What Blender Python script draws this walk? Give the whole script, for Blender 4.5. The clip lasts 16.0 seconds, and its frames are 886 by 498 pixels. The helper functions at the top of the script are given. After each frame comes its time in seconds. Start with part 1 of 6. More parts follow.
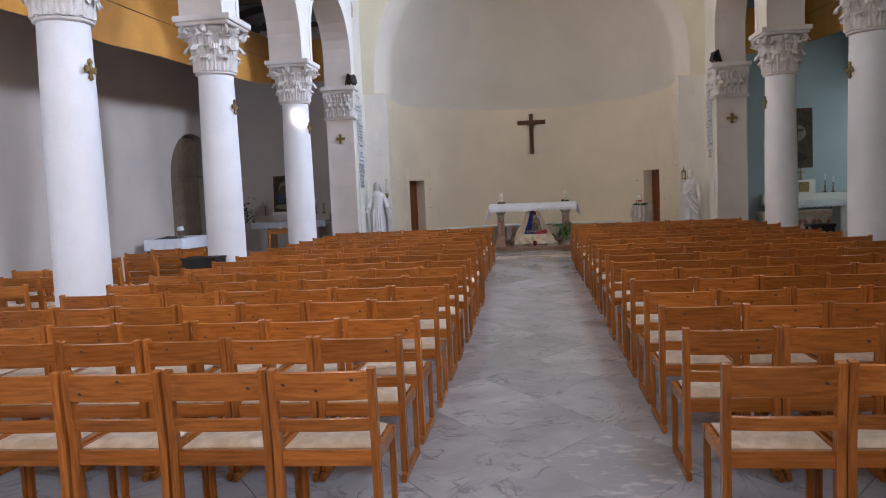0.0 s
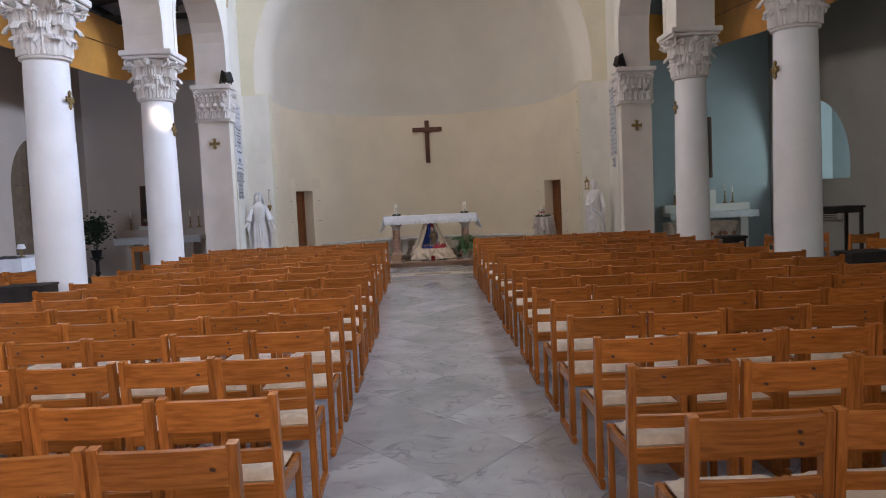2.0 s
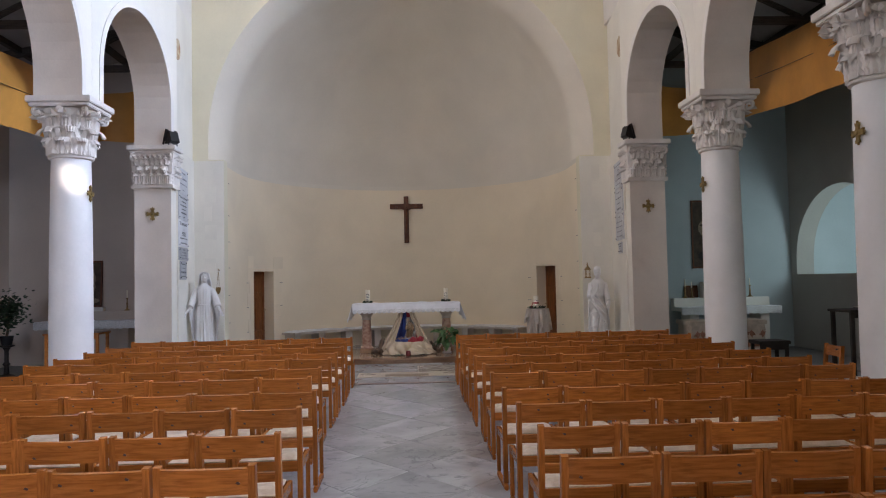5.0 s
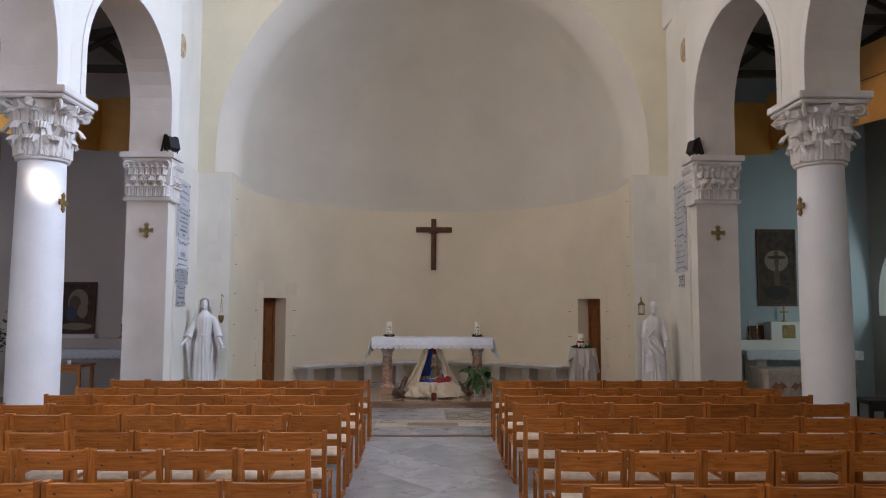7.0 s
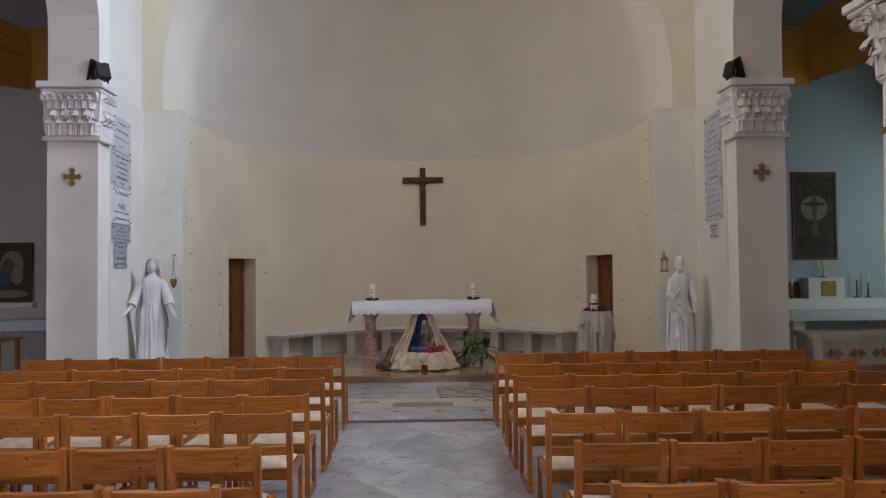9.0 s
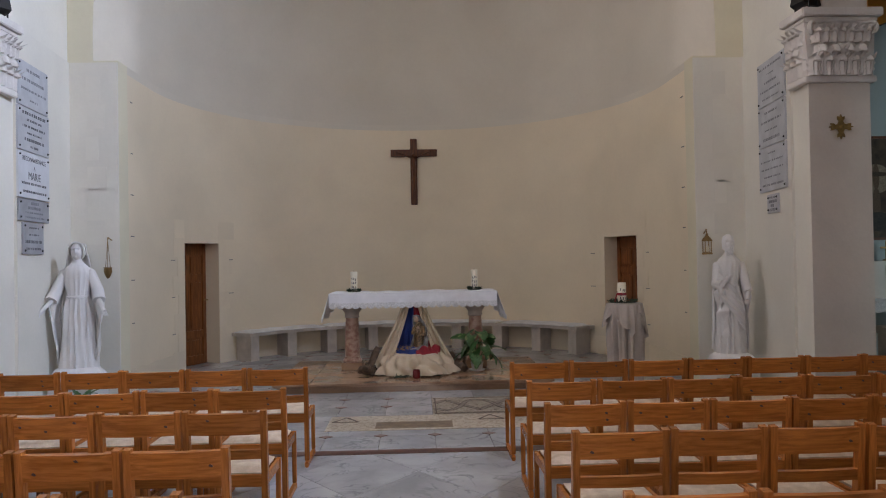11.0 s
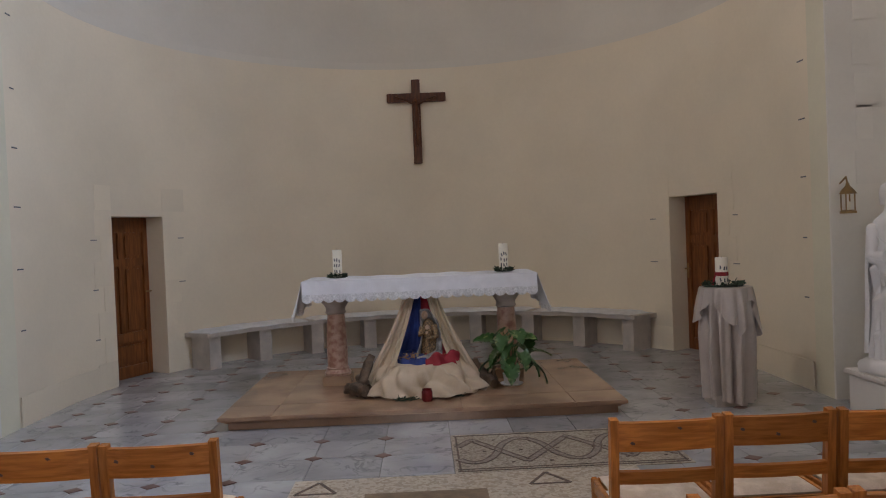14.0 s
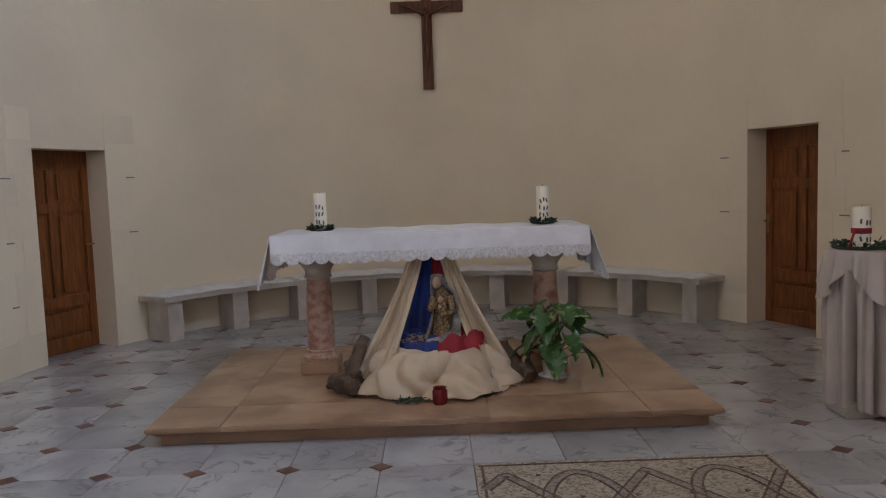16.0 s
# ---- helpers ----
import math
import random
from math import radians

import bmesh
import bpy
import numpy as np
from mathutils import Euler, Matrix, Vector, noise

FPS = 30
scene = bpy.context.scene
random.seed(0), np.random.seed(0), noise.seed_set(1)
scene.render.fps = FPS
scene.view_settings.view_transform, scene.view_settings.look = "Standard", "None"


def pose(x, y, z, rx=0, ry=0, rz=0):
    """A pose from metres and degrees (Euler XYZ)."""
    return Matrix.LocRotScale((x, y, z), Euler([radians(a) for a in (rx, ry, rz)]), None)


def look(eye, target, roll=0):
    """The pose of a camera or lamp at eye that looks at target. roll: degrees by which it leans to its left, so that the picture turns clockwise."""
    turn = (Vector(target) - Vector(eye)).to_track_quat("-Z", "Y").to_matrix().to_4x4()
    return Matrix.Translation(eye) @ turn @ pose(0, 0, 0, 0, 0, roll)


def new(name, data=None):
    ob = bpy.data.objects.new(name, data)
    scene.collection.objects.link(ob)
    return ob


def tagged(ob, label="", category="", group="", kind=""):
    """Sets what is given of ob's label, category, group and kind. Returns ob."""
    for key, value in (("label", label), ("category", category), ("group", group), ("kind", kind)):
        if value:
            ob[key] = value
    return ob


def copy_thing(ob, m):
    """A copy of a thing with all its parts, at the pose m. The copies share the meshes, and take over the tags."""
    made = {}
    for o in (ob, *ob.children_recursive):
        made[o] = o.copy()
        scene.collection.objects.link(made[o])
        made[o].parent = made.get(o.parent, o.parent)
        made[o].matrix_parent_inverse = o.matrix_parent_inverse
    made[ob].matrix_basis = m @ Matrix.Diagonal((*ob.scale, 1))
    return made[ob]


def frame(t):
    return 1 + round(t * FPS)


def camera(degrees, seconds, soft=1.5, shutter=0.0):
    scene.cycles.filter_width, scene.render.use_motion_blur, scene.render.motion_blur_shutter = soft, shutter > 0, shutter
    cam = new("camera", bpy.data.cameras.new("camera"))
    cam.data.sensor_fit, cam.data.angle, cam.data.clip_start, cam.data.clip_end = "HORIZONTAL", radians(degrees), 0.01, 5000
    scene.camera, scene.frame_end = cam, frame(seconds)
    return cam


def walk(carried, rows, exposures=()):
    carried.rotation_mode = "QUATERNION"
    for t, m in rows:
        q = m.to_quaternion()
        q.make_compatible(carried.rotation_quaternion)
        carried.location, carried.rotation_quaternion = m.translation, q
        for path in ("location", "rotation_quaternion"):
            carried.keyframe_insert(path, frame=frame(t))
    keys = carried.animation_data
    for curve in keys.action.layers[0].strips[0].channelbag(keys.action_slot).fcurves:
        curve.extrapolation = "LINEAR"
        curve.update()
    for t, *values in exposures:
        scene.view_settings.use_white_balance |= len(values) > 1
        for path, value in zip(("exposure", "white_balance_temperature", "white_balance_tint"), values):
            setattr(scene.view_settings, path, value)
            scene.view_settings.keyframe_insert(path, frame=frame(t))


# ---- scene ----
cam = camera(61.1, 16.0, 1.1)
PATH = [
    (0, (-0.017, 0.056, 1.545), (-0.264, 2.035, 1.4), -2.5),
    (0.5, (-0.017, 0.379, 1.527), (-0.086, 2.371, 1.363), -2.8),
    (1, (-0.079, 0.782, 1.536), (-0.143, 2.774, 1.373), -2.8),
    (1.5, (-0.121, 1.193, 1.558), (-0.131, 3.188, 1.417), -2.6),
    (2, (-0.103, 1.592, 1.547), (-0.07, 3.587, 1.419), -2.6),
    (2.5, (-0.17, 1.964, 1.564), (-0.121, 3.96, 1.451), -2.0),
    (3, (-0.207, 2.326, 1.564), (-0.118, 4.322, 1.47), -2.5),
    (3.5, (-0.159, 2.749, 1.593), (-0.059, 4.746, 1.55), -2.1),
    (4, (-0.114, 3.194, 1.613), (-0.025, 5.192, 1.604), -1.4),
    (4.5, (-0.037, 3.633, 1.639), (0.08, 5.629, 1.68), -1.7),
    (5, (0.0, 4.07, 1.657), (0.091, 6.067, 1.743), -1.2),
    (7.5, (-0.123, 6.407, 1.757), (-0.096, 8.4, 1.919), 0.1),
    (8, (-0.079, 6.901, 1.747), (-0.076, 8.897, 1.865), -1.6),
    (8.5, (-0.073, 7.382, 1.697), (-0.065, 9.38, 1.785), -0.4),
    (9, (-0.054, 7.889, 1.703), (-0.001, 9.887, 1.762), -0.6),
    (11.5, (-0.02, 10.483, 1.652), (0.05, 12.481, 1.674), -1.0),
    (12, (-0.055, 10.984, 1.644), (0.015, 12.983, 1.655), -1.3),
    (12.5, (-0.033, 11.479, 1.635), (0.065, 13.477, 1.631), -1.6),
    (13, (-0.02, 11.975, 1.636), (0.044, 13.974, 1.633), -2.0),
    (13.5, (-0.051, 12.472, 1.647), (0.025, 14.471, 1.619), -1.8),
    (14, (-0.033, 12.975, 1.616), (0.02, 14.974, 1.578), -2.3),
    (14.5, (-0.061, 13.457, 1.62), (-0.017, 15.455, 1.547), -2.1),
    (15, (-0.042, 13.957, 1.596), (-0.028, 15.955, 1.493), -2.6),
    (15.5, (-0.067, 14.452, 1.563), (-0.088, 16.448, 1.442), -2.6),
    (16, (-0.059, 14.952, 1.555), (-0.034, 16.944, 1.378), -1.9),
]
EXPOSURES = [(0.0, 0.07, 7050, 21), (5.0, 0.02, 7050, 21), (9.0, -0.07, 7050, 21), (12.5, -0.14, 7050, 21), (14.5, -0.20, 7050, 21), (16.0, -0.20, 7050, 21)]
walk(cam, [(t, look(eye, target, roll)) for t, eye, target, roll in PATH], EXPOSURES)

# ---- plan: nave along y, centre line x = XC, floor z = 0 ----
XC = -0.08
COLS_Y = (-0.1, 3.7, 7.4, 10.95, 14.7)
COL_X = {-1: -4.68, 1: 4.53}
IN_X = {-1: -4.40, 1: 4.22}       # nave faces of the arcade walls
OUT_X = {-1: -5.04, 1: 4.86}      # aisle faces of the arcade walls
PIER_IN = {-1: -4.215, 1: 4.07}   # nave faces of the piers
PIER_OUT = {-1: -4.86, 1: 4.72}
JAMB = {-1: -4.40, 1: 4.285}      # where the pier walls meet the chancel arch
AISLE_X = {-1: -8.8, 1: 8.8}
PIER_Y, ARCH_Y, END_Y, BACK_Y = 17.6, 19.6, 21.0, -3.0
APSE_Y, APSE_R, DOME_Z, PAINT_Z = 20.75, 3.7, 4.65, 4.15
CEIL, OCULUS = 9.6, 0.23

# ---- world and lights ----
world = bpy.data.worlds.new("world")
scene.world = world
world.use_nodes = True
wn = world.node_tree
sky = wn.nodes.new("ShaderNodeTexSky")
sky.sky_type, sky.sun_disc = "NISHITA", False
sky.sun_elevation, sky.sun_rotation = radians(17), radians(160)
wn.links.new(sky.outputs[0], wn.nodes["Background"].inputs[0])
wn.nodes["Background"].inputs[1].default_value = 0.12


def area(name, eye, target, w, h, watts, col, spread=180):
    li = bpy.data.lights.new(name, "AREA")
    li.shape, li.size, li.size_y, li.energy, li.color = "RECTANGLE", w, h, watts, col
    li.spread = radians(spread)
    ob = new(name, li)
    ob.matrix_world = look(eye, target)
    return ob


COOL, DAY, TEALISH = (0.52, 0.71, 1.0), (1.0, 0.95, 0.90), (0.66, 0.92, 1.0)
# area lamps in unseen openings: clerestory daylight, then added fills at entrance and aisles
for y, west, east in ((1.8, 400, 12), (8.9, 500, 30), (15.6, 550, 220)):
    area("clerestory_daylight", (4.84, y, 7.85), (-4.0, y + 1.0, 3.2), 1.15, 1.6, west, COOL, 120)
    area("clerestory_daylight", (-5.02, y, 7.85), (4.0, y + 1.5, 3.0), 1.15, 1.6, east, DAY)
area("entrance_daylight", (0.0, BACK_Y - 0.05, 5.0), (-4.2, 10, 2.0), 3.3, 3.3, 95, DAY, 95)
area("aisle_daylight", (-6.9, BACK_Y - 0.05, 2.2), (-8.7, 7.5, 2.3), 1.7, 2.5, 150, COOL, 90)
area("aisle_daylight", (6.9, BACK_Y - 0.05, 2.4), (7.6, 14, 2.2), 1.3, 1.9, 20, TEALISH, 60)
# stands in for an unseen window in the recess; no opening is cut
area("recess_daylight", (9.7, 17.36, 2.6), (9.5, 20.0, 2.4), 0.8, 1.4, 55, TEALISH)
sun_data = bpy.data.lights.new("sun", "SUN")
sun_data.energy, sun_data.angle, sun_data.color = 5.0, radians(0.5), (1.0, 0.95, 0.88)
sun = new("sun", sun_data)
SUN_FROM, SUN_TO = Vector((1.6, BACK_Y, 7.9)), Vector((-4.5, 14.5, 3.2))
sun.matrix_world = look(SUN_FROM, SUN_TO)


# ---- materials ----
def material(name, colour, rough=0.6, metal=0.0, grain=0.06, scale=6.0, bump=0.1, fine=60.0, stretch=(1, 1, 1), second=None, cut=(0.4, 0.65), spec=0.5, vary=0.0):
    m = bpy.data.materials.new(name)
    m.use_nodes = True
    t = m.node_tree
    b = t.nodes["Principled BSDF"]
    b.inputs["Roughness"].default_value, b.inputs["Metallic"].default_value = rough, metal
    b.inputs["Specular IOR Level"].default_value = spec
    co = t.nodes.new("ShaderNodeTexCoord")
    mp = t.nodes.new("ShaderNodeMapping")
    mp.inputs["Scale"].default_value = stretch
    t.links.new(co.outputs["Object"], mp.inputs[0])
    info = t.nodes.new("ShaderNodeObjectInfo")
    shift = t.nodes.new("ShaderNodeVectorMath")
    shift.operation = "MULTIPLY_ADD"
    shift.inputs[1].default_value = (37, 23, 51)
    t.links.new(info.outputs["Random"], shift.inputs[0])
    t.links.new(mp.outputs[0], shift.inputs[2])

    def noisy(sc, detail, dist=0.0):
        n = t.nodes.new("ShaderNodeTexNoise")
        n.inputs["Scale"].default_value, n.inputs["Detail"].default_value, n.inputs["Distortion"].default_value = sc, detail, dist
        t.links.new(shift.outputs[0], n.inputs["Vector"])
        return n
    big, small = noisy(scale, 5, 0.3), noisy(fine, 3)
    ramp = t.nodes.new("ShaderNodeValToRGB")
    c = Vector(colour)
    lo, hi = (c * (1 - grain * 1.6), c * (1 + grain)) if second is None else (Vector(second), c)
    ramp.color_ramp.elements[0].position, ramp.color_ramp.elements[1].position = (0.3, 0.7) if second is None else cut
    ramp.color_ramp.elements[0].color, ramp.color_ramp.elements[1].color = (*lo, 1), (*hi, 1)
    t.links.new(big.outputs[0], ramp.inputs[0])
    mix = t.nodes.new("ShaderNodeMix")
    mix.data_type, mix.blend_type = "RGBA", "MULTIPLY"
    mix.inputs[0].default_value = 1.0
    r2 = t.nodes.new("ShaderNodeValToRGB")
    r2.color_ramp.elements[0].color, r2.color_ramp.elements[1].color = (*[1 - grain] * 3, 1), (*[1 + grain * 0.3] * 3, 1)
    t.links.new(small.outputs[0], r2.inputs[0])
    t.links.new(ramp.outputs[0], mix.inputs[6])
    t.links.new(r2.outputs[0], mix.inputs[7])
    last = mix.outputs[2]
    if vary:
        hs = t.nodes.new("ShaderNodeHueSaturation")
        mr = t.nodes.new("ShaderNodeMapRange")
        mr.inputs[3].default_value, mr.inputs[4].default_value = 1 - vary, 1 + vary
        t.links.new(info.outputs["Random"], mr.inputs[0])
        t.links.new(mr.outputs[0], hs.inputs["Value"])
        t.links.new(last, hs.inputs["Color"])
        last = hs.outputs[0]
    t.links.new(last, b.inputs["Base Color"])
    if bump:
        bp = t.nodes.new("ShaderNodeBump")
        bp.inputs["Strength"].default_value, bp.inputs["Distance"].default_value = bump, 0.01
        t.links.new(small.outputs[0], bp.inputs["Height"])
        t.links.new(bp.outputs[0], b.inputs["Normal"])
    return m


PLASTER = material("white_plaster", (0.74, 0.70, 0.64), 0.8, grain=0.05, scale=0.9, bump=0.15, fine=25)
WALLCREAM = material("pale_cream_plaster", (0.76, 0.72, 0.63), 0.8, grain=0.05, scale=0.9, bump=0.15, fine=25)
CREAM = material("cream_plaster", (0.785, 0.67, 0.50), 0.75, grain=0.05, scale=0.7, bump=0.12, fine=22)
YELLOW = material("yellow_plaster", (0.73, 0.67, 0.50), 0.8, grain=0.05, scale=0.8, bump=0.12, fine=25)
DOME = material("grey_white_plaster", (0.70, 0.635, 0.53), 0.85, grain=0.05, scale=0.6, bump=0.1, fine=20)
STONE = material("pale_limestone", (0.72, 0.67, 0.62), 0.8, grain=0.08, scale=3, bump=0.3, fine=45)
WHITEPAINT = material("white_column_paint", (0.82, 0.81, 0.80), 0.6, grain=0.04, scale=2, bump=0.15, fine=25)
SOFFIT = material("limewashed_ashlar", (0.71, 0.64, 0.57), 0.85, grain=0.06, scale=1.5, bump=0.2, fine=30)
# plaster tinted teal, the sky light's cast put into its colour
TEALCAST = material("teal_cast_plaster", (0.39, 0.45, 0.46), 0.85, grain=0.06, scale=0.8, bump=0.1, fine=25)
OLIVE = material("olive_grey_plaster", (0.36, 0.345, 0.31), 0.85, grain=0.06, scale=0.8, bump=0.12, fine=25)
GREYWALL = material("grey_plaster", (0.56, 0.47, 0.40), 0.85, grain=0.06, scale=0.8, bump=0.12, fine=25)
MARBLE = material("grey_white_marble", (0.445, 0.44, 0.44), 0.16, grain=0.07, scale=2.2, bump=0.02, fine=26, second=(0.345, 0.34, 0.345), cut=(0.36, 0.60), vary=0.13)


def add_veins(m, colour, scale, width):
    """Thin broken veins along the level lines of a warped noise, laid over a material's colour."""
    t = m.node_tree
    b = t.nodes["Principled BSDF"]
    was = b.inputs["Base Color"].links[0].from_socket
    at = [n for n in t.nodes if n.bl_idname == "ShaderNodeVectorMath"][0].outputs[0]
    line, patch = t.nodes.new("ShaderNodeTexNoise"), t.nodes.new("ShaderNodeTexNoise")
    for n, sc, detail, dist in ((line, scale, 5, 1.6), (patch, scale * 1.7, 2, 0.0)):
        n.inputs["Scale"].default_value, n.inputs["Detail"].default_value, n.inputs["Distortion"].default_value = sc, detail, dist
        t.links.new(at, n.inputs["Vector"])
    ramp = t.nodes.new("ShaderNodeValToRGB")
    e = ramp.color_ramp.elements
    e[0].position, e[0].color = 0.5 - width, (0, 0, 0, 1)
    e[1].position, e[1].color = 0.5 + width, (0, 0, 0, 1)
    mid = e.new(0.5)
    mid.color = (1, 1, 1, 1)
    t.links.new(line.outputs[0], ramp.inputs[0])
    gate = t.nodes.new("ShaderNodeMapRange")
    gate.inputs[1].default_value, gate.inputs[2].default_value, gate.inputs[4].default_value = 0.42, 0.62, 0.8
    t.links.new(patch.outputs[0], gate.inputs[0])
    both = t.nodes.new("ShaderNodeMath")
    both.operation = "MULTIPLY"
    t.links.new(ramp.outputs[0], both.inputs[0])
    t.links.new(gate.outputs[0], both.inputs[1])
    mix = t.nodes.new("ShaderNodeMix")
    mix.data_type = "RGBA"
    mix.inputs[7].default_value = (*colour, 1)
    t.links.new(both.outputs[0], mix.inputs[0])
    t.links.new(was, mix.inputs[6])
    t.links.new(mix.outputs[2], b.inputs["Base Color"])


add_veins(MARBLE, (0.20, 0.20, 0.215), 2.6, 0.035)
GROUT = material("dark_joint", (0.22, 0.21, 0.20), 0.8)
REDSTONE = material("red_brown_marble", (0.125, 0.048, 0.032), 0.5, grain=0.2, scale=9, bump=0.03)
PLATFORM = material("buff_polished_stone", (0.48, 0.30, 0.185), 0.15, grain=0.16, scale=2.2, bump=0.03, second=(0.31, 0.185, 0.115), cut=(0.38, 0.62), vary=0.10)
PINE = material("varnished_pine", (0.54, 0.18, 0.038), 0.22, grain=0.16, scale=5, bump=0.05, fine=30, stretch=(0.8, 14, 14), second=(0.34, 0.108, 0.022), cut=(0.34, 0.62), vary=0.22, spec=0.3)
PINE_UP = material("varnished_pine_upright", (0.54, 0.18, 0.038), 0.22, grain=0.16, scale=5, bump=0.05, fine=30, stretch=(14, 14, 0.8), second=(0.34, 0.108, 0.022), cut=(0.34, 0.62), vary=0.22, spec=0.3)
KNOT = material("dark_pine_knot", (0.07, 0.025, 0.01), 0.45)
SEATCLOTH = material("cream_velour", (0.80, 0.64, 0.47), 0.9, grain=0.12, scale=14, bump=0.3, fine=120, second=(0.64, 0.48, 0.33))
DARKWOOD = material("dark_varnished_wood", (0.16, 0.052, 0.016), 0.45, grain=0.3, scale=4, bump=0.08, stretch=(9, 9, 1), second=(0.085, 0.026, 0.009), spec=0.3)
DOORWOOD = material("red_brown_stained_oak", (0.27, 0.088, 0.024), 0.38, grain=0.12, scale=4, bump=0.05, stretch=(9, 9, 1), second=(0.17, 0.053, 0.015), spec=0.35)
BLACKWOOD = material("near_black_wood", (0.03, 0.022, 0.018), 0.6, grain=0.3, spec=0.3)
ORANGE = material("orange_sheeting", (0.74, 0.33, 0.065), 0.5, grain=0.1, scale=1.3, bump=0.25, fine=8)
LINEN = material("white_linen", (0.80, 0.80, 0.82), 0.8, grain=0.04, scale=8, bump=0.3, fine=90)
LACE = material("white_lace", (0.78, 0.78, 0.78), 0.85, grain=0.15, scale=60, bump=0.6, fine=160)
BEIGECLOTH = material("cream_satin", (0.60, 0.475, 0.335), 0.55, grain=0.06, scale=5, bump=0.15)
GREYSATIN = material("grey_taupe_satin", (0.50, 0.43, 0.375), 0.33, grain=0.06, scale=5, bump=0.1)
BLUECLOTH = material("blue_cloth", (0.014, 0.04, 0.20), 0.65, grain=0.1)
REDCLOTH = material("red_cloth", (0.34, 0.012, 0.024), 0.65, grain=0.1)
PINKMARBLE = material("pink_veined_marble", (0.52, 0.34, 0.25), 0.3, grain=0.15, scale=17, bump=0.04, second=(0.35, 0.17, 0.12), cut=(0.40, 0.58))
GREYSTONE = material("grey_stone", (0.54, 0.475, 0.41), 0.7, grain=0.12, scale=5, bump=0.3)
STATUE = material("white_statue_plaster", (0.72, 0.70, 0.68), 0.55, grain=0.03, scale=4, bump=0.05)
WAX = material("ivory_wax", (0.82, 0.76, 0.62), 0.4, grain=0.03)
BRASS = material("aged_brass", (0.36, 0.23, 0.10), 0.4, 0.9, grain=0.2)
GILT = material("dull_gilt", (0.30, 0.20, 0.07), 0.5, 0.5, grain=0.25, scale=20)
BLACK = material("black_metal", (0.015, 0.015, 0.016), 0.4, 0.3)
LEAF = material("dark_green_leaf", (0.035, 0.115, 0.025), 0.3, grain=0.3, scale=16, second=(0.30, 0.34, 0.15), cut=(0.36, 0.42))
DARKLEAF = material("dull_dark_leaf", (0.018, 0.04, 0.014), 0.6, grain=0.4, scale=20)
PINEGREEN = material("dark_evergreen", (0.02, 0.045, 0.02), 0.7, grain=0.4, scale=30)
BARK = material("brown_bark", (0.13, 0.085, 0.055), 0.9, grain=0.35, scale=14, bump=0.8, fine=50)
STRAW = material("golden_straw", (0.46, 0.28, 0.10), 0.8, grain=0.3, scale=40)
PLAQUE = material("grey_marble_plaque", (0.50, 0.51, 0.53), 0.4, grain=0.1, scale=5, bump=0.05)
INK = material("dark_engraving", (0.10, 0.10, 0.11), 0.7)
WORN = material("worn_engraving", (0.22, 0.22, 0.24), 0.7)
CURTAIN = material("brown_curtain", (0.20, 0.14, 0.09), 0.85, grain=0.12)
ROOFWOOD = material("dark_roof_timber", (0.06, 0.045, 0.035), 0.8, grain=0.3, stretch=(1, 8, 8))
ROOFLINING = material("grey_roof_lining", (0.30, 0.28, 0.27), 0.85, grain=0.15, scale=1.2)


# ---- mesh helpers ----
def box(bm, x0, x1, y0, y1, z0, z1, bevel=0.0):
    g = bmesh.ops.create_cube(bm, size=1.0)["verts"]
    for v in g:
        v.co = Vector((x0 + (v.co.x + 0.5) * (x1 - x0), y0 + (v.co.y + 0.5) * (y1 - y0), z0 + (v.co.z + 0.5) * (z1 - z0)))
    if bevel:
        es = list({e for v in g for e in v.link_edges})
        bmesh.ops.bevel(bm, geom=es, offset=bevel, segments=2, affect="EDGES", clamp_overlap=True)
    return bm


def B(x0, x1, y0, y1, z0, z1, bevel=0.0):
    return box(bmesh.new(), x0, x1, y0, y1, z0, z1, bevel)


def prism(outline, axis, a, b, bm=None):
    """A closed outline of two coordinates, drawn out along an axis from a to b."""
    bm = bm or bmesh.new()
    put = {"x": lambda p, t: (t, p[0], p[1]), "y": lambda p, t: (p[0], t, p[1]), "z": lambda p, t: (p[0], p[1], t)}[axis]
    lo = [bm.verts.new(put(p, a)) for p in outline]
    hi = [bm.verts.new(put(p, b)) for p in outline]
    n = len(outline)
    bm.faces.new(lo)
    bm.faces.new(hi[::-1])
    for k in range(n):
        bm.faces.new((lo[k], hi[k], hi[(k + 1) % n], lo[(k + 1) % n]))
    bmesh.ops.recalc_face_normals(bm, faces=bm.faces[:])
    return bm


def lathe(profile, segs=24, centre=(0, 0, 0), bm=None, wave=None):
    """A turned shape from (radius, height) pairs; wave(angle, height) may scale the radius."""
    bm = bm or bmesh.new()
    rings = []
    for r, z in profile:
        ring = []
        for k in range(segs):
            a = 2 * math.pi * k / segs
            q = r * (wave(a, z) if wave else 1.0)
            ring.append(bm.verts.new((centre[0] + q * math.cos(a), centre[1] + q * math.sin(a), centre[2] + z)))
        rings.append(ring)
    for p, q in zip(rings, rings[1:]):
        for k in range(segs):
            bm.faces.new((p[k], p[(k + 1) % segs], q[(k + 1) % segs], q[k]))
    bm.faces.new(rings[0][::-1])
    bm.faces.new(rings[-1])
    return bm


